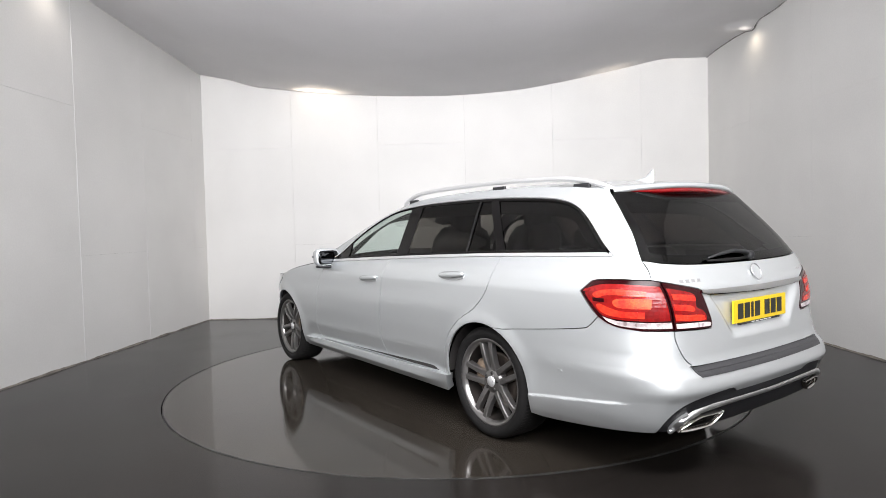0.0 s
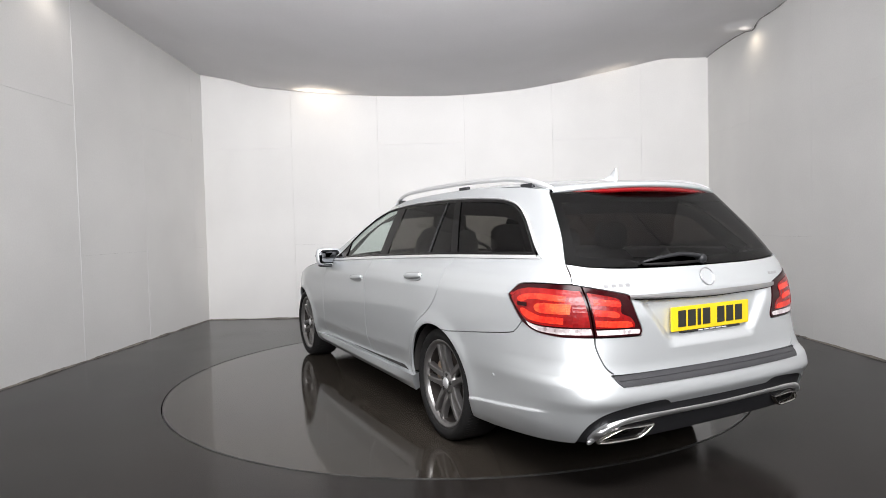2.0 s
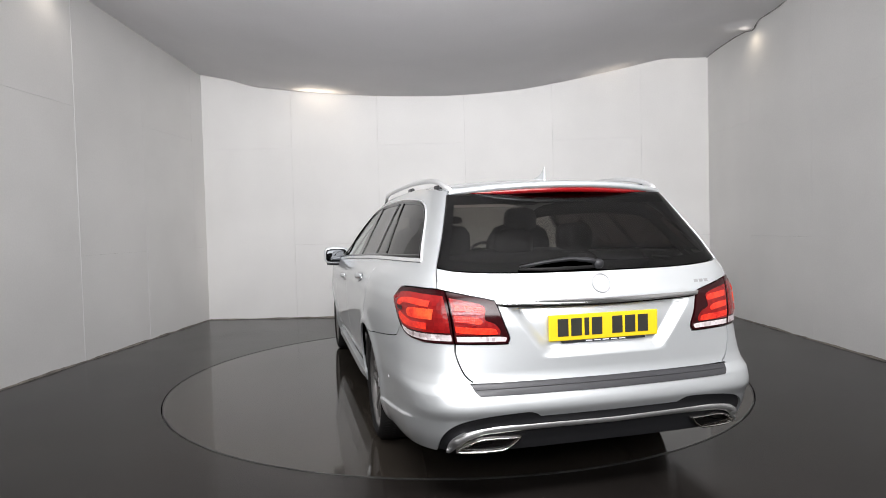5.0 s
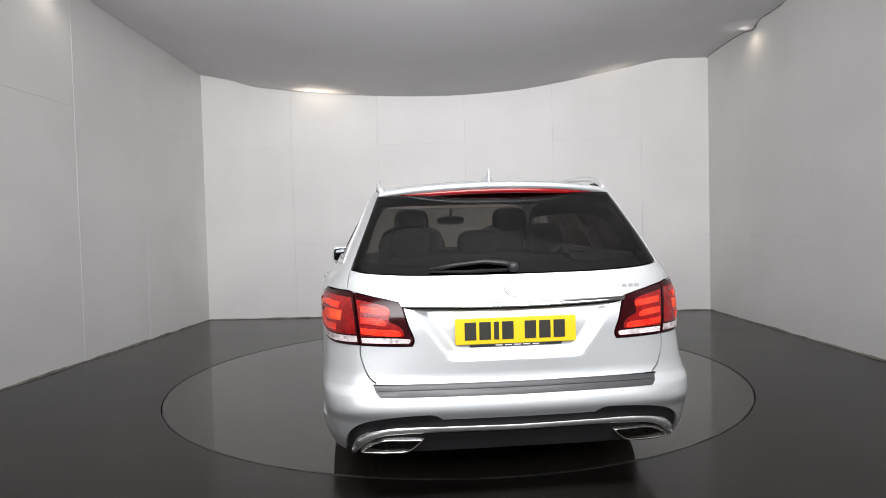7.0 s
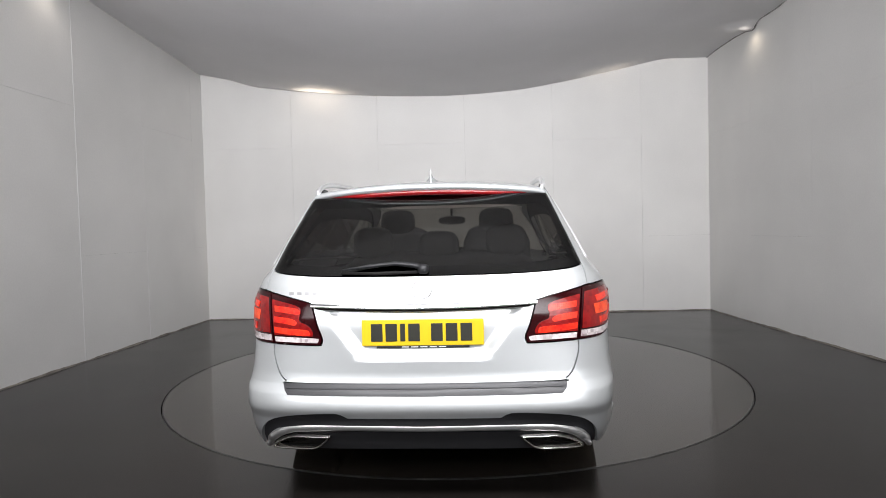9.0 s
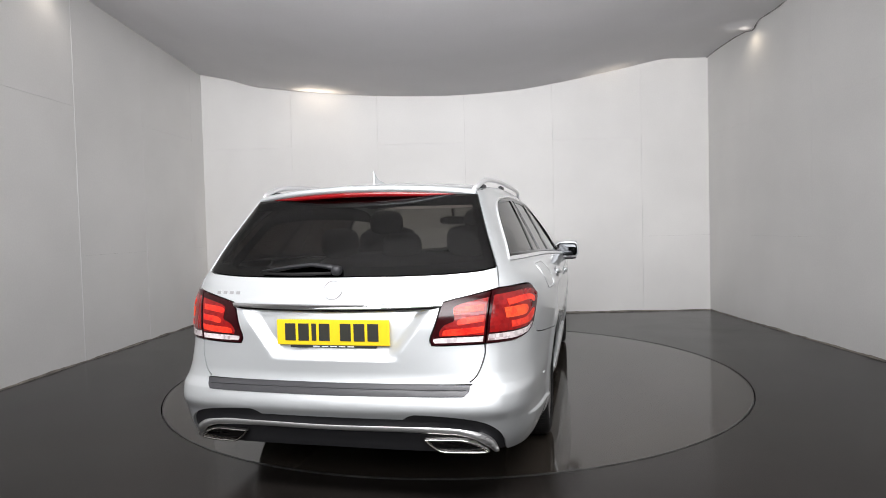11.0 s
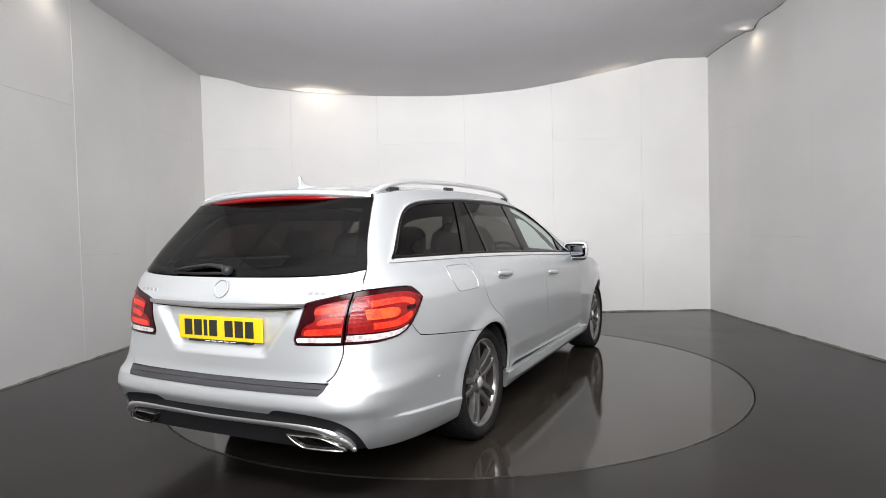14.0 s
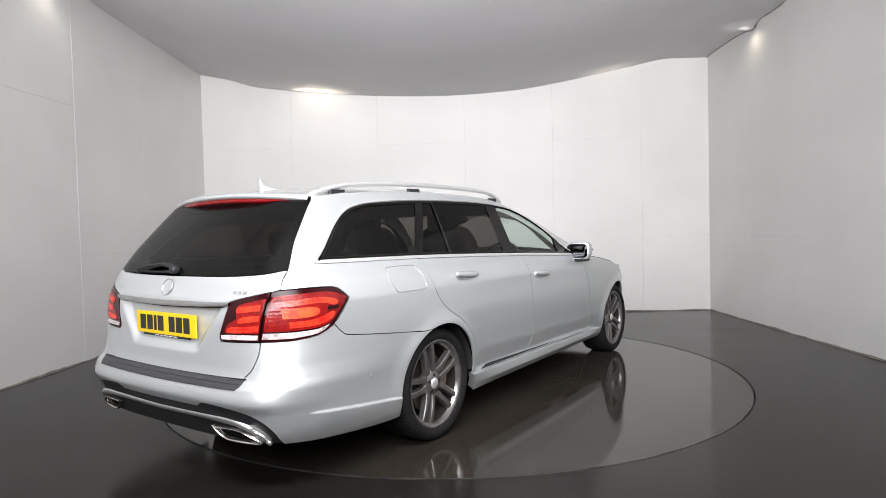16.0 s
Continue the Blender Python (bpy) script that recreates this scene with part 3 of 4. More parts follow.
def recess(p):
    """The hollow round the number plate and the slope of the tail."""
    x, y, z = p

    def step(a):
        a = max(0.0, min(1.0, a))
        return a * a * (3 - 2 * a)
    half = 0.275 + 0.13 * max(0.0, min(1.0, (z - 0.68) / 0.17))
    k = step((half - abs(y)) / 0.075 + 0.5) * step((z - 0.670) / 0.055 + 0.5) * step((0.868 - z) / 0.014 + 0.5)
    rib = 0.006 * math.exp(-((z - 0.90) / 0.02) ** 2)
    return Vector((0.030 * k - rib, 0, 0))


def sill_form(p):
    """The skirt steps out under the doors, turns down at a crease and draws in again."""
    x, y, z = p
    crease = 0.240 + 0.006 * (x - 0.5)
    k = max(0.0, min(1.0, (x - 0.42) / 0.25)) * max(0.0, min(1.0, (2.48 - x) / 0.2))
    o = k * (0.016 * max(0.0, min(1.0, (0.300 - z) / (0.300 - crease))) - 0.40 * max(0.0, crease - z))
    return Vector((0, o if y >= 0 else -o, 0))


for SIDE in (1, -1):
    # doors
    mid = side_path(DOOR_MID, up=False)
    front = side_path(DOOR_FRONT, up=False)
    rear = side_path(DOOR_REAR, up=False)
    top_f = belt_path(1.90, 1.02, up=False)
    fd = sheet("front_door", list(reversed(front)) + top_f + mid, SILVER, CAR, side=SIDE, disp=fold, up=False, dz=0.015)
    rd = sheet("rear_door", list(reversed(mid)) + belt_path(1.02, -0.10, up=False) + rear, SILVER, CAR, side=SIDE, disp=fold, up=False, dz=0.015)
    # rear wing with the D pillar
    wing = [SX(0.352, 0.30, False)] + list(reversed(rear))
    wing += belt_path(-0.10, -0.80)
    wing += side_path(WIN_TOP[:7])
    wing += [SX(-0.24, ROOF_EDGE(-0.24)), SX(-0.45, ROOF_EDGE(-0.45)), SX(-0.655, ROOF_EDGE(-0.655))]
    wing += tail_path([(0.583, 1.370, 1), (0.645, 1.20), (0.7065, 1.035), (0.7195, 0.950, 1)])
    wing += side_path([(-0.985, 0.950, 1), (-0.87, 0.953), (-0.765, 0.947), (-0.725, 0.922), (-0.695, 0.893, 1), (-0.752, 0.815), (-0.788, 0.777, 1), (-0.745, 0.732), (-0.69, 0.712), (-0.42, 0.680), (-0.185, 0.655, 1)])
    wing += arc_path(0, HUB_Z, ARCH_R, 107, -3)
    sheet("rear_wing", wing, SILVER, CAR, side=SIDE, disp=fold, gap=0.0016)
    # roof side frame and front pillar
    frame_top = [SX(x, ROOF_EDGE(x), True) for x in (1.3, 1.15, 1.0, 0.8, 0.6, 0.4, 0.2, 0.0, -0.15, -0.2435)]
    wt = [SX(-0.2435, 1.3636)] + side_path(WIN_TOP[6:], up=True)
    pillar = [SX(x, z, True) for x, z in ((1.895, 0.974), (2.05, 0.974), (1.955, 1.05), (1.86, 1.12), (1.74, 1.19), (1.61, 1.26), (1.46, 1.325))]
    sheet("roof_frame", wt + pillar[1:] + frame_top, SILVER, CAR, side=SIDE, gap=0.0, up=True)
    # front wing
    fw = side_path(DOOR_FRONT, up=False) + [SX(2.17, 0.215, False), SX(2.50, 0.215, False)]
    fw += arc_path(WB, HUB_Z, ARCH_R, 196, 12)
    fw += side_path([(3.235, 0.40, 1), (3.27, 0.56), (3.22, 0.66, 1), (2.98, 0.76), (2.95, 0.815, 1), (2.70, 0.868), (2.4, 0.915), (2.1, 0.955), (1.98, 0.972, 1)], up=False)
    sheet("front_wing", fw, SILVER, CAR, side=SIDE, disp=fold, up=False)
    # headlight
    sheet("headlight", side_path([(3.225, 0.663, 1), (2.985, 0.765), (2.955, 0.812, 1), (3.15, 0.80), (3.40, 0.75), (3.46, 0.68), (3.40, 0.635, 1)], True, up=False), LENS, CAR, side=SIDE, up=False)
    # sill
    sl = side_path([(0.372, 0.300, 1), (1.2, 0.298), (2.17, 0.298, 1), (2.50, 0.280, 1), (2.50, 0.205, 1), (1.6, 0.198), (0.42, 0.185, 1)], True, up=False)
    sheet("sill", sl, SILVER, CAR, off=0.0, thick=0.05, side=SIDE, up=False, disp=sill_form, dz=0.006)

    # chrome line under the windows, dark frame, pillars
    bp = belt_path(-0.80, 1.86, 50, 0.0)
    sheet("belt_strip", bp + list(reversed(belt_path(-0.80, 1.86, 50, 0.016))), ALU, CAR, off=0.005, thick=0.012, side=SIDE, gap=0.0, up=True)
    loop = side_path(WIN_TOP, up=True) + list(reversed(belt_path(-0.78, 1.84, 40, 0.015)))
    ring("window_surround", loop, 0.021, GLOSSB, CAR, off=0.001, thick=0.004, side=SIDE, up=True)
    ring("window_chrome", side_path(WIN_TOP, up=True), 0.004, ALU, CAR, off=0.003, thick=0.004, side=SIDE, closed=False, outward=0.007, up=True)
    ring("pillar_lining", side_path(WIN_TOP, up=True), 0.075, TRIM, CAR, off=-0.045, thick=0.002, side=SIDE, closed=False, outward=0.02, up=True)

    def pane(name, xa0, xa1, xb0, xb1, mat):
        """Glass between two leaning lines: x at the belt and x at the head."""
        tops = [p for p in smooth_path(WIN_TOP, False, 6)]
        keep = [(x, z) for x, z in tops if (xa0 + (xa1 - xa0) * (z - 1.04) / 0.33) < x < (xb0 + (xb1 - xb0) * (z - 1.04) / 0.33)]
        za, zb = keep[0][1], keep[-1][1]
        poly = []
        if xa0 > -0.75:
            poly += straight(xa0, BELT(xa0) + 0.013, xa0 + (xa1 - xa0) * (za - 1.04) / 0.33, za)
        poly += [SX(x, z, True) for x, z in keep]
        if xb0 < 1.8:
            poly += straight(xb0 + (xb1 - xb0) * (zb - 1.04) / 0.33, zb, xb0, BELT(xb0) + 0.013)
        poly += belt_path(min(xb0, 1.84), max(xa0, -0.775), 12, 0.013)
        return sheet(name, poly, mat, CAR, off=-0.006, thick=0.004, side=SIDE, gap=0.001, up=True)

    pane("rear_side_window", -0.90, -0.90, -0.105, 0.125, TINT)
    pane("rear_quarter_window", -0.055, 0.165, 0.225, 0.275, TINT)
    pane("rear_door_window", 0.237, 0.287, 0.89, 0.93, TINT)
    pane("front_door_window", 0.995, 1.03, 2.3, 2.3, CLEAR)

    def pillar_trim(name, x0, x1, w0, w1, mat, off=0.0):
        z0, z1 = BELT(x0) + 0.012, 1.372
        poly = straight(x0, z0, x1, z1) + straight(x1 + w1, z1, x0 + w0, z0)
        return sheet(name, poly, mat, CAR, off=off, thick=0.003, side=SIDE, gap=0.0, up=True)

    pillar_trim("door_pillar", -0.115, 0.115, 0.07, 0.07, GLOSSB)
    pillar_trim("window_divider", 0.2195, 0.2695, 0.022, 0.022, GLOSSB)
    pillar_trim("divider_edge", 0.229, 0.279, 0.0035, 0.0035, CHROMED, 0.0012)
    pillar_trim("centre_pillar", 0.866, 0.906, 0.135, 0.132, GLOSSB)
    sheet("mirror_triangle", straight(1.66, BELT(1.66) + 0.014, 1.715, 1.105) + straight(1.735, 1.098, 1.875, 0.985), GLOSSB, CAR, off=0.002, side=SIDE, gap=0, up=True)

    # bumper's lamp-side notch and lamps
    split = [(0.668, 0.722), (0.672, 0.76), (0.682, 0.86), (0.692, 0.940)]
    outer_lamp = tail_path(split) + side_path([(-0.99, 0.946, 1), (-0.87, 0.949), (-0.765, 0.943), (-0.725, 0.918), (-0.700, 0.893, 1), (-0.755, 0.820), (-0.80, 0.770), (-0.87, 0.737), (-0.98, 0.722, 1)])
    lamp = sheet("outer_tail_lamp", outer_lamp, LAMP_DARK, CAR, off=0.004, thick=0.03, side=SIDE, gap=0.001)
    inner_lamp = tail_path([(0.663, 0.722, 1), (0.667, 0.76), (0.677, 0.86), (0.687, 0.938, 1), (0.60, 0.919), (0.505, 0.897), (0.487, 0.882), (0.462, 0.80), (0.441, 0.745), (0.445, 0.724), (0.466, 0.717)], True)
    lamp2 = sheet("inner_tail_lamp", inner_lamp, LAMP_DARK, CAR, off=0.004, thick=0.03, side=SIDE, gap=0.001)

    def lens(name, par, poly, mat, off):
        o = sheet(name, poly, mat, par, off=off, thick=0.004, side=SIDE, gap=0.0, ds=0.02)
        return o
    lens("red_lens", lamp, tail_path([(0.682, 0.766, 1), (0.688, 0.83), (0.700, 0.918, 1)]) + side_path([(-0.975, 0.924, 1), (-0.87, 0.930), (-0.785, 0.924), (-0.725, 0.893), (-0.768, 0.830), (-0.815, 0.786), (-0.88, 0.770), (-0.98, 0.766, 1)]), LAMP_RED, 0.006)
    lens("clear_lens", lamp, tail_path([(0.674, 0.732, 1), (0.679, 0.759, 1)]) + side_path([(-0.98, 0.759, 1), (-0.88, 0.763), (-0.815, 0.779, 1), (-0.84, 0.758), (-0.89, 0.741), (-0.98, 0.732, 1)]), LAMP_WHITE, 0.0065)
    guide = [(-0.99, 0.897, 1), (-0.90, 0.905), (-0.82, 0.902), (-0.772, 0.888), (-0.768, 0.874), (-0.79, 0.866), (-0.83, 0.879), (-0.90, 0.880), (-0.99, 0.872, 1)]
    lens("light_guide", lamp, side_path(guide, True), LAMP_HOT, 0.0078)
    guide = [(-0.99, 0.806, 1), (-0.90, 0.808), (-0.845, 0.822), (-0.80, 0.838), (-0.785, 0.830), (-0.80, 0.808), (-0.84, 0.788), (-0.90, 0.780), (-0.99, 0.777, 1)]
    lens("light_guide", lamp, side_path(guide, True), LAMP_HOT, 0.0078)
    lens("light_mesh", lamp, side_path([(-1.01, 0.820, 1), (-0.90, 0.822), (-0.865, 0.836), (-0.865, 0.856), (-0.90, 0.866), (-1.01, 0.864, 1)], True), LAMP_CORE, 0.0078)
    lens("dark_insert", lamp, side_path([(-0.822, 0.846, 1), (-0.768, 0.850, 1), (-0.765, 0.866, 1), (-0.820, 0.864, 1)], True), LAMP_DARK, 0.009)
    lens("side_reflector", lamp, side_path([(-0.735, 0.890, 1), (-0.715, 0.892, 1), (-0.725, 0.905, 1), (-0.75, 0.902, 1)], True), LAMP_RED, 0.009)
    lens("red_lens", lamp2, tail_path([(0.660, 0.758, 1), (0.677, 0.910, 1), (0.60, 0.895), (0.548, 0.880), (0.535, 0.862), (0.540, 0.82), (0.500, 0.80), (0.478, 0.772), (0.480, 0.754, 1)], True), LAMP_RED, 0.006)
    for a, y1 in ((0.858, 0.545), (0.812, 0.560), (0.768, 0.500)):
        lens("light_guide", lamp2, tail_path([(0.658, a, 1), (0.60, a - 0.006), (y1, a - 0.012), (y1 - 0.008, a + 0.002), (y1 + 0.01, a + 0.014), (0.60, a + 0.020), (0.662, a + 0.026, 1)], True), LAMP_HOT, 0.0075)
    lens("clear_lens", lamp2, tail_path([(0.655, 0.729, 1), (0.658, 0.751, 1), (0.55, 0.749), (0.462, 0.745), (0.452, 0.736), (0.458, 0.725, 1)], True), LAMP_WHITE, 0.0065)

    # door handles with their cups, whose shade is painted as a darker grey
    for hx, hz in ((0.255, 0.927), (1.24, 0.862)):
        cup = [(hx - 0.10, hz - 0.018), (hx, hz - 0.03), (hx + 0.10, hz - 0.020), (hx + 0.115, hz), (hx + 0.08, hz + 0.016), (hx - 0.06, hz + 0.022), (hx - 0.11, hz + 0.006)]
        handle = sheet("door_handle", side_path(cup, True), GREYP, CAR, off=0.0075, thick=0.006, side=SIDE, gap=0)
        bm = bmesh.new()
        pts = []
        for i in range(13):
            f = i / 12
            x = hx + 0.12 - 0.24 * f
            pts.append((x, (skin(SX(x, hz, True)[0], hz, True)[1] + 0.008 + 0.013 * math.sin(math.pi * f) ** 0.7) * SIDE, hz + 0.004 + 0.018 * (f - 0.5)))
        tube(bm, pts, [0.007 + 0.007 * math.sin(math.pi * i / 12) ** 0.5 for i in range(13)], 12, (0.75, 1.25))
        part("grip", bm, SILVER, handle)

    # door mirror
    bm = bmesh.new()
    blob(bm, 1.93, 0.925 * SIDE, 0.995, 0.085, 0.106, 0.076, 4.5)
    for v in bm.verts:
        f = max(0.0, (v.co.x - 1.885) / 0.13)
        v.co.x = max(v.co.x, 1.880)
        v.co.z = 0.995 + (v.co.z - 0.995) * (1 - 0.45 * f * f) + (abs(v.co.y) - 0.92) * 0.06
        v.co.y = 0.925 * SIDE + (v.co.y - 0.925 * SIDE) * (1 - 0.25 * f * f)
    mirror = carpart("door_mirror", bm, SILVER, label="silver door mirror housing with a dark glass")
    bm = bmesh.new()
    blob(bm, 1.876, 0.930 * SIDE, 0.998, 0.008, 0.088, 0.056, 5)
    for v in bm.verts:
        v.co.x += (abs(v.co.y) - 0.927) * -0.04 + (v.co.z - 0.996) * 0.05
    part("mirror_glass", bm, MIRROR, mirror)
    bm = bmesh.new()
    blob(bm, 1.925, 0.925 * SIDE, 0.924, 0.065, 0.085, 0.014, 3)
    part("mirror_base", bm, BLACKP, mirror)
    bm = bmesh.new()
    tube(bm, [(1.92, 0.85 * SIDE, 0.955), (1.90, 0.80 * SIDE, 0.97)], [0.025, 0.03], 10)
    part("mirror_arm", bm, BLACKP, mirror)
    bm = bmesh.new()
    blob(bm, 1.965, 0.995 * SIDE, 1.005, 0.045, 0.03, 0.012, 3)
    part("turn_signal", bm, LENS, mirror)

    # roof rail on three feet
    bm = bmesh.new()
    pts, rad = [], []
    for i in range(41):
        f = i / 40
        x = -0.66 + 1.98 * f
        lift = min(1, f / 0.16, (1 - f) / 0.18) if 0 < f < 1 else 0
        lift = 0.034 * (1 - (1 - lift) ** 2)
        z = ROOF_EDGE(x) + 0.006 + lift * (1.0 + 0.35 * f)
        y = skin(SX(x, min(ROOF_EDGE(x), 1.45), True)[0], ROOF_EDGE(x), True)[1] - 0.012
        pts.append((x, y * SIDE, z))
        rad.append(0.0145 if 0.02 < f < 0.98 else 0.010)
    tube(bm, pts, rad, 12, (0.85, 0.95))
    rail = carpart("roof_rail", bm, ALU, label="satin aluminium roof rail")
    for x0, x1 in ((-0.53, -0.42), (0.12, 0.23), (1.06, 1.16)):
        bm = bmesh.new()
        zz = (ROOF_EDGE(x0) + ROOF_EDGE(x1)) / 2
        yy = skin(SX((x0 + x1) / 2, zz, True)[0], zz, True)[1] - 0.012
        box(bm, x0, yy * SIDE - 0.010, zz - 0.015, x1, yy * SIDE + 0.010, zz + 0.020, 0.006)
        part("rail_foot", bm, BLACKP, rail)

    # parking sensors in the bumper
    p = SX(-0.57, 0.488)
    for nm, r, o, mt in (("sensor_ring", 0.80, 0.0016, GREYP), ("parking_sensor", 0.64, 0.0026, SILVER)):
        disc = [(p[0] + r * 0.0060 * math.cos(a * math.pi / 8), p[1] + r * 0.0112 * math.sin(a * math.pi / 8)) for a in range(16)]
        sheet(nm, disc, mt, CAR, off=o, thick=0.004, side=SIDE, gap=0, disp=fold)

# fuel flap on the right flank
cap = [(-0.412, 0.965), (-0.405, 1.000), (-0.380, 1.014), (-0.28, 1.016), (-0.19, 1.014), (-0.163, 1.0), (-0.146, 0.95), (-0.142, 0.905), (-0.160, 0.884), (-0.27, 0.881), (-0.36, 0.883), (-0.392, 0.905)]
ring("fuel_flap_joint", side_path(cap, True), 0.004, GREYP, CAR, off=0.0012, thick=0.0012, side=-1)


def both(half):
    """Close a half outline in (s, z), from the tail's centre line and back to it, over both sides."""
    return half + [(-s, z) for s, z in reversed(half)]


# tail: gate, glass, strip, spoiler
gate = tail_path([(0.0, 1.003, 1), (0.40, 1.006), (0.62, 1.018), (0.7062, 1.034, 1), (0.7189, 0.950, 1), (0.687, 0.942, 1), (0.60, 0.923), (0.505, 0.901), (0.483, 0.884), (0.457, 0.80), (0.436, 0.745), (0.441, 0.720), (0.466, 0.712), (0.663, 0.717, 1), (0.664, 0.68), (0.652, 0.635), (0.632, 0.592), (0.603, 0.566), (0.56, 0.556), (0.0, 0.553, 1)])
gate_ob = sheet("tailgate", both(gate), SILVER, CAR, disp=recess, gap=0.0012, ds=0.008, dz=0.008, label="silver tailgate with a hollow for the number plate")
glass = tail_path([(0.0, 1.008, 1), (0.40, 1.011), (0.62, 1.023), (0.7053, 1.038, 1), (0.6443, 1.20), (0.5822, 1.372, 1), (0.3, 1.372), (0.0, 1.373, 1)])
sheet("rear_window", both(glass), TINT, CAR, off=-0.002, thick=0.004, gap=0.0005, label="dark tinted rear window")
edge = both(glass)
ring("window_frit", edge, 0.045, GLOSSB, CAR, off=-0.0075, thick=0.0005)
strip = tail_path([(0.0, 0.860, 1), (0.40, 0.868), (0.486, 0.879, 1), (0.492, 0.893, 1), (0.40, 0.890), (0.0, 0.886, 1)])


def strip_round(p):
    k = (p[2] - 0.874 - 0.012 * (abs(p[1]) / 0.49) ** 2) / 0.016
    return Vector((-0.009 * math.sqrt(max(0.0, 1 - k * k)), 0, 0))


sheet("chrome_strip", both(strip), CHROME, gate_ob, off=0.004, thick=0.02, gap=0, disp=strip_round, dz=0.004)

# bumper
bumper = [SX(-0.188, 0.653, False)] + side_path([(-0.42, 0.678), (-0.69, 0.710), (-0.745, 0.730), (-0.788, 0.774, 1), (-0.80, 0.768), (-0.87, 0.735), (-0.98, 0.720, 1)])
bumper += tail_path([(0.668, 0.718, 1), (0.667, 0.68), (0.655, 0.634), (0.635, 0.590), (0.606, 0.563), (0.562, 0.553), (0.0, 0.550, 1)])
low_half = tail_path([(0.0, 0.410, 1), (0.325, 0.410, 1), (0.355, 0.428), (0.40, 0.434), (0.55, 0.424), (0.655, 0.402), (0.712, 0.365), (0.738, 0.315), (0.742, 0.258, 1)])
side_low = side_path([(-0.99, 0.256, 1), (-0.73, 0.234), (-0.45, 0.214), (-0.338, 0.222, 1)], up=False) + arc_path(0, HUB_Z, ARCH_R, 193, 108)
outline = bumper[::-1]
# whole outline: centre top -> side -> arch -> underside -> centre low, then mirrored
half_all = outline + list(reversed(side_low)) + list(reversed(low_half))
sheet("rear_bumper", both(half_all), SILVER, CAR, disp=fold, thick=0.02, gap=0.001, dz=0.005, label="silver rear bumper with a dark lower insert")
dif = tail_path([(0.0, 0.412, 1), (0.325, 0.412, 1), (0.355, 0.430), (0.40, 0.436), (0.55, 0.426), (0.657, 0.404), (0.714, 0.366), (0.740, 0.315), (0.742, 0.256, 1), (0.66, 0.250, 1), (0.50, 0.256), (0.0, 0.262, 1)])
sheet("rear_diffuser", both(dif), BLACKP, CAR, off=-0.012, thick=0.03, gap=0, label="black plastic lower bumper insert")
bar = tail_path([(0.0, 0.357, 1), (0.32, 0.358), (0.50, 0.352), (0.60, 0.336), (0.665, 0.295), (0.695, 0.258, 1), (0.715, 0.264, 1), (0.698, 0.315), (0.645, 0.352), (0.54, 0.376), (0.33, 0.380), (0.0, 0.377, 1)])
BAR_Z = curve([(0.0, 0.367), (0.33, 0.370), (0.54, 0.364), (0.625, 0.343), (0.682, 0.305), (0.705, 0.262)])


def bar_round(p):
    k = (p[2] - BAR_Z(abs(p[1]))) / 0.016
    return Vector((-0.014 * math.sqrt(max(0.0, 1 - k * k)), 0, 0))


sheet("bumper_trim", both(bar), BARM, CAR, off=0.002, thick=0.02, gap=0, disp=bar_round, dz=0.004, label="bright trim bar across the rear bumper")
tread = tail_path([(0.0, 0.547, 1), (0.56, 0.549), (0.608, 0.556, 1), (0.604, 0.53), (0.585, 0.510, 1), (0.40, 0.508), (0.0, 0.506, 1)])
sheet("loading_strip", both(tread), STRIPG, CAR, off=0.005, thick=0.02, gap=0, label="black ribbed loading sill protector")
sheet("rib", both(tail_path([(0.0, 0.531, 1), (0.592, 0.531, 1), (0.594, 0.534, 1), (0.0, 0.534, 1)])), STRIPG, CAR, off=0.008, thick=0.006, gap=0)

# exhaust trims
for SIDE in (1, -1):
    ex = tail_path([(0.412, 0.331), (0.48, 0.333), (0.575, 0.332), (0.645, 0.305), (0.676, 0.276), (0.655, 0.262), (0.52, 0.264), (0.470, 0.270), (0.432, 0.296), (0.409, 0.320)], True)
    e = ring("exhaust_trim", ex, 0.014, CHROMEB, CAR, off=0.0, thick=0.014, side=SIDE, label="polished trapezoid exhaust trim")
    sheet("exhaust_mouth", ex, HOLLOW_SHADE, e, off=-0.011, thick=0.002, side=SIDE, gap=0.012)

# number plate: yellow, its characters as plain bars
def tail_x(y, z):
    return skin(s_at_y(abs(y), z), z)[0]


bm = bmesh.new()
box(bm, -1.128, -0.262, 0.711, -1.119, 0.262, 0.823, 0.003)
plate = part("number_plate", bm, YELLOW, gate_ob, "yellow number plate with dark bars", False)
bx = -0.222
for w in (0.05, 0.05, 0.022, 0.05, -0.035, 0.05, 0.05, 0.05):
    if w < 0:
        bx -= w
        continue
    part("plate_bar", boxed(-1.1305, -bx - w, 0.730, -1.1275, -bx, 0.806, 0.001), INK, plate, smooth=False)
    bx += w + 0.013
part("plate_base", boxed(-1.127, -0.20, 0.700, -1.112, 0.20, 0.7105, 0.002), BLACKP, gate_ob, smooth=False)
for k in range(5):
    part("plate_base_bar", boxed(-1.1285, -0.10 + 0.04 * k, 0.7035, -1.1265, -0.07 + 0.04 * k, 0.7075), WHITEP, gate_ob, smooth=False)

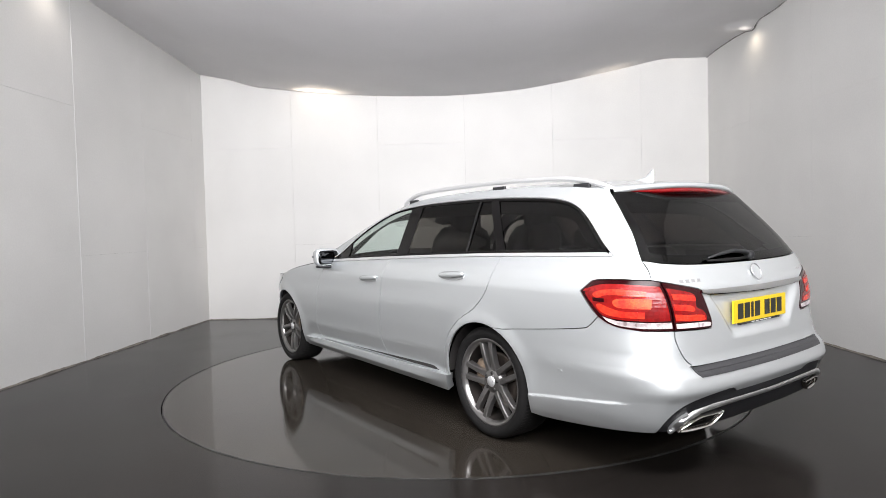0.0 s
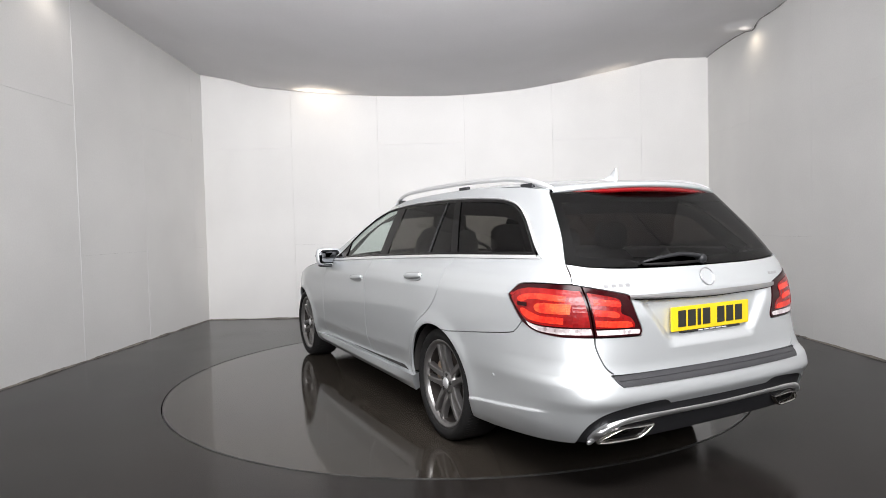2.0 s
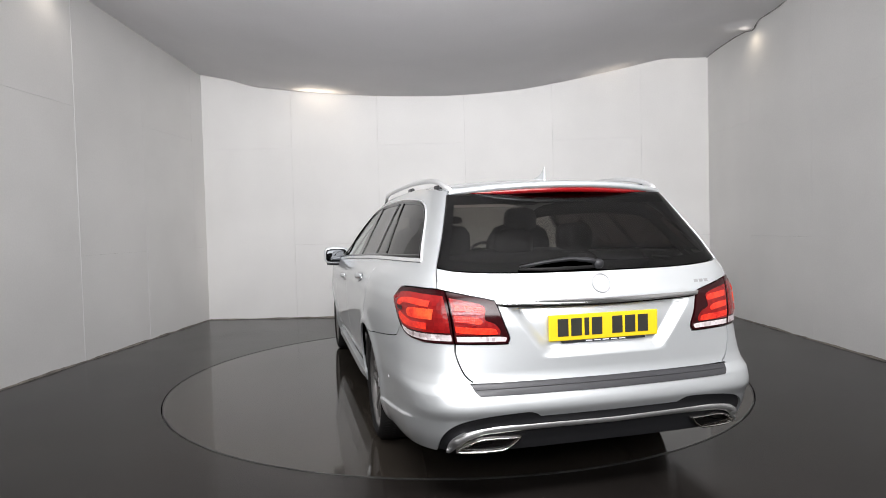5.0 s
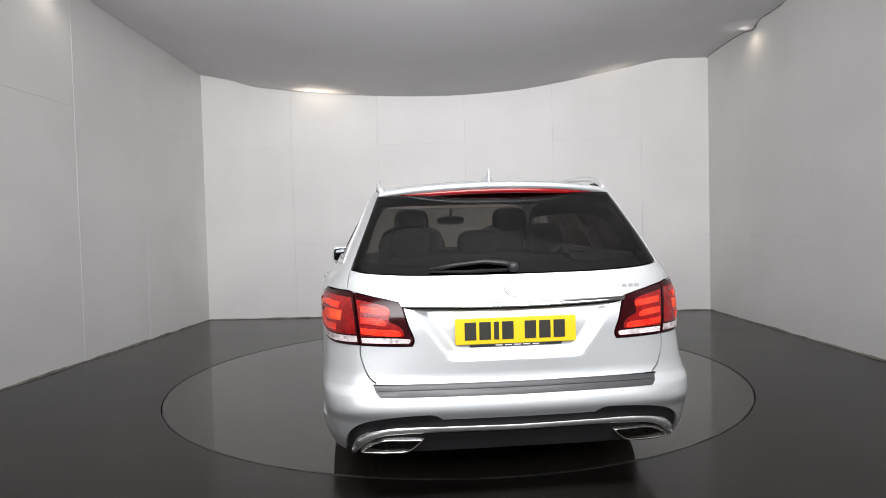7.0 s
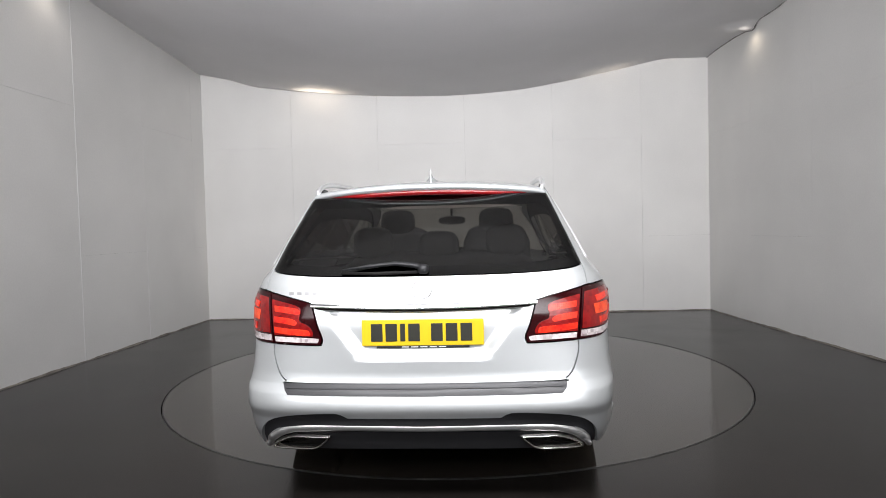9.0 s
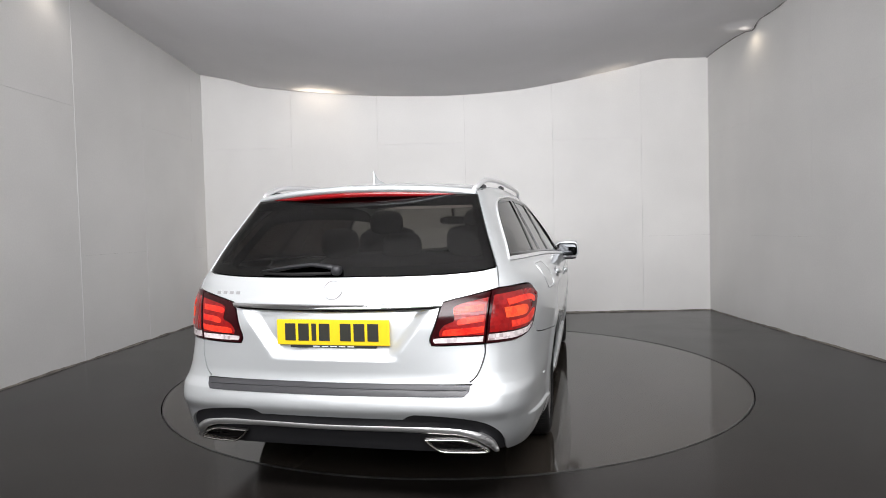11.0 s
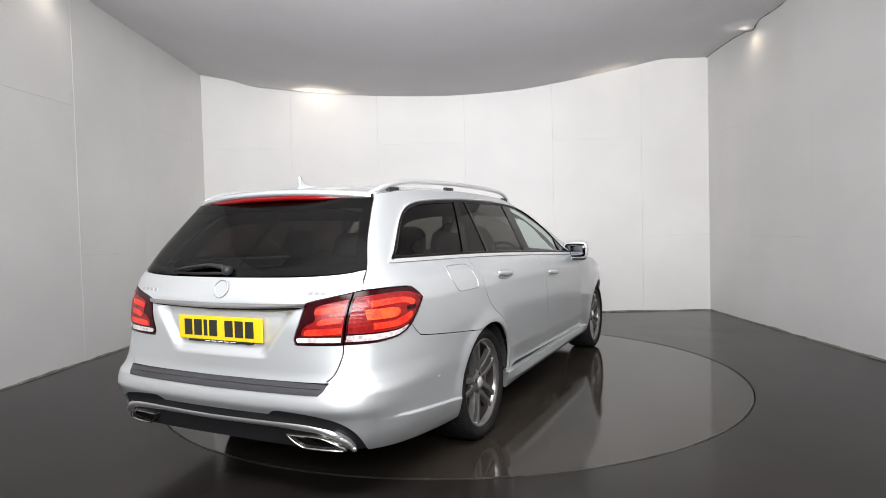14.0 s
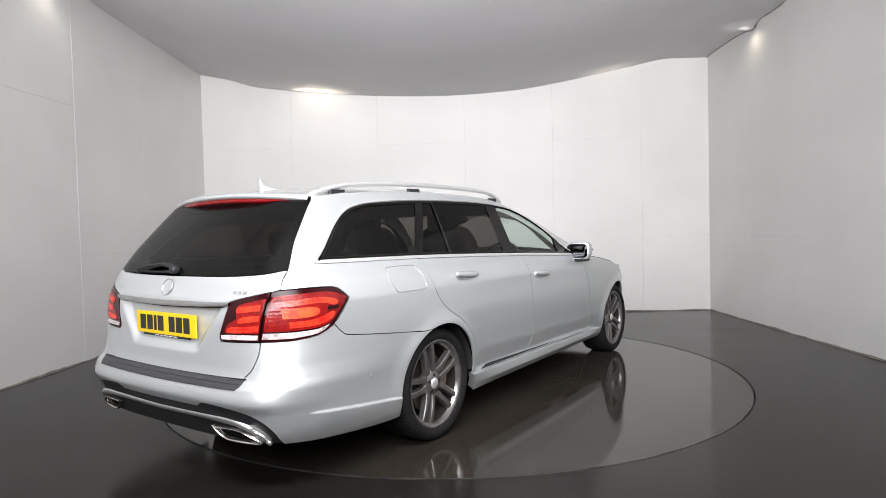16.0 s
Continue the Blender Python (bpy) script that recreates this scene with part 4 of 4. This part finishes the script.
# round emblem and script bars on the gate
bm = bmesh.new()
lathe(bm, [(0.0395, 0), (0.0400, -0.004), (0.0422, -0.0058), (0.0445, -0.004), (0.045, 0.0)], 40)
em = part("emblem", bm, BADGE, gate_ob, "plain chrome ring emblem")
em.matrix_basis = pose(tail_x(0, 0.95) - 0.006, 0, 0.950, 0, 20, 0) @ pose(0, 0, 0, 0, 0, -90)
bm = bmesh.new()
bmesh.ops.create_cone(bm, cap_ends=True, segments=32, radius1=0.039, radius2=0.039, depth=0.0015, matrix=Matrix.Rotation(math.pi / 2, 4, "X"))
part("emblem_disc", bm, SILVER, em, smooth=False)
for SIDE, ys in ((1, (0.585, 0.548, 0.512, 0.476)), (-1, (0.50, 0.53, 0.56))):
    for y in ys:
        sheet("script_bar", [SY(y - 0.011, 0.930), SY(y + 0.011, 0.930), SY(y + 0.011, 0.943), SY(y - 0.011, 0.943)], BADGE, gate_ob, off=0.002, thick=0.003, side=SIDE, gap=0)

# roof panel with slight crown, from the spoiler to the windscreen
bm = bmesh.new()
NXR, NYR = 44, 24
rows_ = []
for i in range(NXR + 1):
    x = -0.69 + 2.0 * i / NXR
    ye = skin(SX(x, ROOF_EDGE(x), True)[0], ROOF_EDGE(x), True)[1] + 0.002
    fx = i / NXR
    crown = 0.046 - 0.012 * max(0, (0.18 - fx) / 0.18) ** 2
    row = []
    for j in range(NYR + 1):
        v = -1 + 2 * j / NYR
        xx = x + 0.14 * (1 - v * v) * max(0, fx - 0.5) * 2 - 0.05 * (1 - v * v) * max(0, 0.3 - fx) / 0.3
        row.append(bm.verts.new((xx, ye * v, ROOF_EDGE(x) + crown * (1 - v * v) ** 0.75 - 0.001)))
    rows_.append(row)
for i in range(NXR):
    for j in range(NYR):
        bm.faces.new((rows_[i][j], rows_[i + 1][j], rows_[i + 1][j + 1], rows_[i][j + 1]))
bmesh.ops.recalc_face_normals(bm, faces=bm.faces[:])
if sum(f.normal.z for f in bm.faces) < 0:
    bmesh.ops.reverse_faces(bm, faces=bm.faces[:])
carpart("roof", bm, SILVER)

# spoiler over the rear window, with the high brake light
def spoiler_edge(v):
    return -0.680 - 0.125 * (1 - abs(v) ** 2.4)


bm = bmesh.new()
rows_ = []
for j in range(41):
    v = -1 + 2 * j / 40
    ye = 0.572
    xe = spoiler_edge(v)
    ztop = 1.392 + 0.034 * (1 - v * v) ** 0.8
    prof = [(-0.60 - 0.05 * (1 - v * v), ztop + 0.006 + 0.002 * (1 - v * v)), ((-0.62 + xe) / 2, ztop + 0.004), (xe + 0.03, ztop + 0.001), (xe + 0.008, ztop - 0.005), (xe, ztop - 0.016), (xe + 0.006, ztop - 0.029), (xe + 0.03, ztop - 0.034), (xe + 0.09, ztop - 0.050)]
    rows_.append([bm.verts.new((x, ye * v, z)) for x, z in prof])
for a, b in zip(rows_, rows_[1:]):
    for k in range(7):
        bm.faces.new((a[k], b[k], b[k + 1], a[k + 1]))
bmesh.ops.recalc_face_normals(bm, faces=bm.faces[:])
sp = carpart("roof_spoiler", bm, SILVER, gate_ob)
sp.location = (0, 0, 0)
bm = bmesh.new()
rows_ = []
for j in range(31):
    v = (-1 + 2 * j / 30) * 0.84
    k = (1 - (abs(v) / 0.84) ** 6)
    xe = spoiler_edge(v)
    zt = 1.392 + 0.034 * (1 - v * v) ** 0.8
    rows_.append([bm.verts.new((x, 0.572 * v, z)) for x, z in ((xe + 0.030, zt - 0.032), (xe + 0.014, zt - 0.031 - 0.002 * k), (xe + 0.022, zt - 0.032 - 0.020 * k), (xe + 0.060, zt - 0.034 - 0.022 * k))])
for a, b in zip(rows_, rows_[1:]):
    for k in range(3):
        bm.faces.new((a[k], b[k], b[k + 1], a[k + 1]))
bmesh.ops.recalc_face_normals(bm, faces=bm.faces[:])
part("brake_light", bm, LAMP_DEEP, sp, "long red high-level brake light")

# shark-fin aerial
bm = bmesh.new()
prof = [(-0.33, 0.028, 0.0), (-0.39, 0.036, 0.010), (-0.435, 0.034, 0.017), (-0.462, 0.022, 0.025), (-0.482, 0.010, 0.050), (-0.497, 0.006, 0.064), (-0.512, 0.004, 0.066)]
rows_ = []
for x, w, h in prof:
    ring_ = []
    for k in range(9):
        a = math.pi * k / 8
        ring_.append(bm.verts.new((x, w * math.cos(a), 1.452 + (h + 0.004) * math.sin(a) ** (0.8 if h < 0.03 else 2.2))))
    rows_.append(ring_)
for a, b in zip(rows_, rows_[1:]):
    for k in range(8):
        bm.faces.new((a[k], a[k + 1], b[k + 1], b[k]))
bm.faces.new(rows_[-1])
bmesh.ops.recalc_face_normals(bm, faces=bm.faces[:])
carpart("roof_aerial", bm, SILVER)

# rear wiper, lying on the glass to the left
bm = bmesh.new()
pts = [(tail_x(y, 1.03 + dz) - 0.022, y, 1.03 + dz) for y, dz in ((0.0, 0.012), (0.04, 0.022), (0.12, 0.030), (0.24, 0.020), (0.36, 0.004))]
tube(bm, pts, [0.018, 0.017, 0.014, 0.011, 0.006], 10, (1, 0.7))
wiper = carpart("rear_wiper", bm, BLACKP)
bm = bmesh.new()
tube(bm, [(tail_x(y, 1.02) - 0.010, y, z) for y, z in ((0.02, 1.022), (0.2, 1.018), (0.36, 1.022))], [0.007, 0.008, 0.005], 8)
part("blade", bm, RUBBER, wiper)
bm = bmesh.new()
blob(bm, tail_x(0, 1.03) - 0.012, -0.005, 1.034, 0.025, 0.024, 0.022)
part("wiper_hub", bm, BLACKP, wiper)

# windscreen, bonnet, front
ws = [SX(x, z, True) for x, z in ((2.04, 0.985), (1.95, 1.055), (1.85, 1.125), (1.73, 1.195), (1.60, 1.265), (1.45, 1.33), (1.27, 1.380))]
poly = [(3.0, 0.985)] + ws + [(ws[-1][0] + (3.0 - ws[-1][0]) * k / 6, 1.380) for k in range(1, 7)]
for SIDE in (1, -1):
    sheet("windscreen", poly, CLEAR, CAR, off=-0.002, thick=0.004, up=True, side=SIDE, gap=0)
    fb = side_path([(3.235, 0.395, 1), (3.28, 0.56), (3.225, 0.652, 1), (3.40, 0.628), (3.52, 0.60, 1)], up=False)
    fb += [(3.0, 0.60), (3.0, 0.20)] + side_path([(3.30, 0.20, 1), (3.22, 0.24, 1)], up=False)
    sheet("front_bumper", fb, SILVER, CAR, up=False, side=SIDE, gap=0.001, thick=0.02)
    gp = [SX(3.53, 0.60, False), SX(3.48, 0.68, False), SX(3.46, 0.74, False), (3.0, 0.76), (3.0, 0.60)]
    sheet("grille", gp, BLACKP, CAR, up=False, side=SIDE, gap=0)
bm = bmesh.new()
rows_ = []
BON = curve([(1.95, 0.972), (2.1, 0.955), (2.4, 0.915), (2.7, 0.868), (2.95, 0.815), (3.2, 0.80), (3.44, 0.745)])
for i in range(25):
    x = 1.97 + (3.45 - 1.97) * i / 24
    z0 = BON(x) + 0.003
    ye = skin(SX(x, z0, False)[0], z0, False)[1] - 0.004
    rows_.append([bm.verts.new((x + 0.23 * (1 - (j / 10 - 1) ** 2) * (1 if i > 12 else i / 12) + 0.18 * (1 - (j / 10 - 1) ** 2) * (1 - min(1, i / 12)), ye * (j / 10 - 1), z0 + 0.055 * (1 - abs(j / 10 - 1) ** 2.2) * (1 if i < 16 else (24 - i) / 8 * 0.9 + 0.1))) for j in range(21)])
for a, b in zip(rows_, rows_[1:]):
    for k in range(20):
        bm.faces.new((a[k], b[k], b[k + 1], a[k + 1]))
bmesh.ops.recalc_face_normals(bm, faces=bm.faces[:])
carpart("bonnet", bm, SILVER)

# underbody and wheel wells
carpart("underbody", boxed(-0.40, -0.62, 0.18, 3.40, 0.62, 0.32, 0.03), GAP, smooth=False)
for SIDE in (1, -1):
    for ax in (0.0, WB):
        bm = bmesh.new()
        rows_ = []
        for k in range(19):
            a = radians(2 + 176 * k / 18)
            px, pz = ax + 0.358 * math.cos(a), HUB_Z + 0.358 * math.sin(a)
            edge_y = min(0.878, skin(SX(px, pz, False)[0], pz, False)[1] - 0.012)
            rows_.append([bm.verts.new((px, y * SIDE, pz)) for y in (edge_y, 0.55)])
        for a, b in zip(rows_, rows_[1:]):
            bm.faces.new((a[0], a[1], b[1], b[0]))
        cen = [r[1] for r in rows_]
        bm.faces.new(cen)
        carpart("wheel_arch_liner", bm, GAP)

# inner shell: closes the body behind the panel joints
for SIDE in (1, -1):
    sh = [SX(-0.42, 0.70, False), SX(-0.42, 1.0), SX(1.8, 0.94, False), SX(2.4, 0.85, False), SX(2.4, 0.72, False), SX(2.1, 0.62, False), SX(2.25, 0.30, False), SX(0.45, 0.30, False), SX(0.42, 0.55, False), SX(0.1, 0.74, False)]
    sheet("body_shell", sh, GAP, CAR, off=-0.03, thick=0.001, side=SIDE, gap=0, up=False)
    sh = tail_path([(0.0, 0.30, 1), (0.60, 0.30, 1), (0.60, 0.98, 1), (0.0, 0.98, 1)])
    sheet("tail_shell", sh, GAP, CAR, off=-0.06, thick=0.001, side=SIDE, gap=0)
    sh = side_path([(-0.43, 0.70, 1), (-0.43, 1.02, 1), (-0.72, 1.02, 1), (-0.90, 0.95, 1), (-0.90, 0.40, 1), (-0.43, 0.40, 1)], True)
    sheet("wing_shell", sh, GAP, CAR, off=-0.045, thick=0.001, side=SIDE, gap=0)

carpart("spare_wheel_well", boxed(-1.05, -0.62, 0.262, -0.38, 0.62, 0.36, 0.02), GAP, smooth=False)
# cabin: floor, lining, seats, load cover, dashboard
carpart("cabin_floor", boxed(-0.98, -0.70, 0.36, 2.1, 0.70, 0.42, 0.02), TRIM, smooth=False)
carpart("load_cover", boxed(-0.92, -0.62, 0.955, -0.15, 0.62, 0.975, 0.01), COVER, label="brown load cover behind the rear seats")
carpart("dashboard", blob(bmesh.new(), 1.95, 0, 0.86, 0.28, 0.70, 0.12, 4), TRIM)
bm = bmesh.new()
rows_ = []
for i in range(13):
    x = -0.62 + 1.75 * i / 12
    z = ROOF_EDGE(x) - 0.02
    ye = skin(SX(x, z, True)[0], z, True)[1] - 0.03
    rows_.append([bm.verts.new((x, ye * (j / 5 - 1), z + 0.02 * (1 - (j / 5 - 1) ** 2))) for j in range(11)])
for a, b in zip(rows_, rows_[1:]):
    for k in range(10):
        bm.faces.new((a[k], a[k + 1], b[k + 1], b[k]))
carpart("headlining", bm, TRIM)


def seat(x, y, w, back_h, name="car_seat"):
    bm = bmesh.new()
    blob(bm, x + 0.26, y, 0.60, 0.27, w, 0.10, 4)
    s0 = carpart(name, bm, SEAT)
    bm = bmesh.new()
    blob(bm, 0, 0, 0, 0.075, w, back_h / 2, 4)
    bmesh.ops.rotate(bm, verts=bm.verts[:], cent=(0, 0, 0), matrix=Matrix.Rotation(radians(-18), 3, "Y"))
    bmesh.ops.translate(bm, verts=bm.verts[:], vec=(x - 0.08, y, 0.62 + back_h / 2))
    part("backrest", bm, SEAT, s0)
    return s0


def headrest(s0, x, y, z, w=0.125):
    bm = bmesh.new()
    blob(bm, x, y, z, 0.05, w, 0.095, 3.2)
    part("headrest", bm, SEAT, s0)
    for d in (-0.05, 0.05):
        part("headrest_post", tube(bmesh.new(), [(x, y + d, z - 0.16), (x, y + d, z - 0.05)], 0.006, 8), ALU, s0)


for y in (0.36, -0.36):
    s0 = seat(0.98, y, 0.25, 0.62)
    headrest(s0, 0.80, y, 1.255)
s0 = seat(0.12, 0.0, 0.62, 0.46, "rear_bench")
for y in (0.40, 0.0, -0.40):
    headrest(s0, -0.02, y, 1.13 if y else 1.10, 0.12)
bm = bmesh.new()
blob(bm, 1.52, 0.0, 1.275, 0.02, 0.115, 0.035, 3)
tube(bm, [(1.53, 0, 1.29), (1.50, 0, 1.37)], 0.012, 8)
carpart("interior_mirror", bm, TRIM)
bm = bmesh.new()
tube(bm, [(1.62 + 0.07 * math.sin(2 * math.pi * k / 24), -0.36 + 0.185 * math.cos(2 * math.pi * k / 24), 0.90 + 0.175 * math.sin(2 * math.pi * k / 24)) for k in range(25)], 0.014, 8, caps=False)
carpart("steering_wheel", bm, TRIM)

# wheels: double-spoked alloys
def wheel():
    w = new("wheel")
    R, RR = 0.322, 0.247
    bm = bmesh.new()
    lathe(bm, [(RR - 0.004, 0.105), (RR + 0.008, 0.118), (RR + 0.030, 0.128), (0.290, 0.126), (0.308, 0.117), (0.317, 0.100), (0.3215, 0.070), (R, 0.03), (R, -0.03), (0.3215, -0.07), (0.312, -0.105), (0.29, -0.122), (RR, -0.118)], 72)
    tyre = part("tyre", bm, RUBBER, w)
    bm = bmesh.new()
    for k in range(90):
        a = 2 * math.pi * k / 90
        for y0, y1, sk in ((0.045, 0.108, 0.02), (-0.108, -0.045, -0.02)):
            q = [bm.verts.new((rr * math.cos(a + da), y, rr * math.sin(a + da))) for y, da, rr in ((y0, 0, 0.3226), (y0, 0.012, 0.3226), (y1, 0.012 + sk, 0.3175), (y1, sk, 0.3175))]
            bm.faces.new(q)
    tagged(part("tread_grooves", bm, GAP, tyre), kind="stuff")
    bm = bmesh.new()
    lathe(bm, [(RR - 0.030, -0.10), (RR - 0.025, 0.086)], 72)
    part("rim_barrel", bm, BARREL, w)
    bm = bmesh.new()
    lathe(bm, [(RR - 0.025, 0.086), (RR - 0.020, 0.098), (RR - 0.008, 0.112), (RR + 0.004, 0.114), (RR + 0.007, 0.108), (RR + 0.002, 0.10)], 72)
    part("rim", bm, ALLOY, w)
    bm = bmesh.new()
    lathe(bm, [(0.0, 0.092), (0.030, 0.092), (0.060, 0.087), (0.078, 0.072), (0.082, 0.03), (0.05, 0.0)], 40)
    hub = part("hub", bm, ALLOY, w)
    bm = bmesh.new()
    lathe(bm, [(0.0, 0.101), (0.022, 0.1005), (0.029, 0.097), (0.033, 0.090)], 32)
    part("hub_cap", bm, ALU, hub)
    for k in range(5):
        a = 2 * math.pi * (k + 0.5) / 5
        bm = bmesh.new()
        bmesh.ops.create_cone(bm, cap_ends=True, segments=10, radius1=0.011, radius2=0.009, depth=0.02,
                              matrix=Matrix.Translation((0.05 * math.cos(a), 0.082, 0.05 * math.sin(a))) @ Matrix.Rotation(math.pi / 2, 4, "X"))
        part("wheel_bolt", bm, GAP, hub)
    for k in range(5):
        a = 2 * math.pi * k / 5 + math.pi / 2
        for d in (-1, 1):
            bm = bmesh.new()
            n = 9
            secs = []
            for i in range(n):
                f = i / (n - 1)
                r = 0.055 + (RR - 0.012 - 0.055) * f
                off = d * (0.025 + 0.015 * f)
                wid = 0.0165 - 0.002 * f + 0.004 * max(0, f - 0.85) / 0.15 + 0.006 * max(0, 0.2 - f) / 0.2
                y = 0.082 + 0.014 * math.sin(f * 2.2) + 0.004 * f
                er, et = Vector((math.cos(a), 0, math.sin(a))), Vector((-math.sin(a), 0, math.cos(a)))
                c = er * r + et * off
                secs.append([bm.verts.new(c + et * u * wid + Vector((0, y + v, 0))) for u, v in ((-1.25, -0.034), (-1.0, -0.004), (-0.72, 0.0), (0.72, 0.0), (1.0, -0.004), (1.25, -0.034))])
            for s0_, s1_ in zip(secs, secs[1:]):
                for q in range(5):
                    bm.faces.new((s0_[q], s0_[q + 1], s1_[q + 1], s1_[q]))
            bmesh.ops.recalc_face_normals(bm, faces=bm.faces[:])
            flat_shade(part("spoke", bm, ALLOY, w), 30)
    bm = bmesh.new()
    lathe(bm, [(0.165, 0.028), (0.165, 0.038), (0.155, 0.040), (0.085, 0.040), (0.07, 0.02)], 48)
    part("brake_disc", bm, DISC, w)
    bm = bmesh.new()
    lathe(bm, [(0.205, -0.05), (0.206, -0.045), (0.0, -0.045)], 40)
    part("rim_back", bm, HOLLOW_SHADE, w)
    return w


first = wheel()
first.parent = CAR
spots = [(0.0, 1, 10), (0.0, -1, 15), (WB, 1, 38), (WB, -1, 22)]
for i, (ax, sd, turn) in enumerate(spots):
    m = pose(ax + AXLE, 0.748 * sd, HUB_Z + 0.004) @ pose(0, 0, 0, 0, 0, 0 if sd > 0 else 180) @ pose(0, 0, 0, 0, turn, 0)
    if i == 0:
        base = m
    else:
        copy_thing(first, m)
first.matrix_basis = base
for ax in (0.0, WB):
    for sd in (1, -1):
        bm = bmesh.new()
        blob(bm, ax + (0.125 if ax == 0 else -0.125), 0.785 * sd, 0.345, 0.045, 0.035, 0.085, 3)
        carpart("brake_caliper", bm, RUST)


def motions():
    rows = [(t * 0.5, pose(0, 0, 0, 0, 0, HEAD0 + RATE * t * 0.5)) for t in range(33)]
    walk(CAR, rows)
    walk(turntable, rows)


motions()
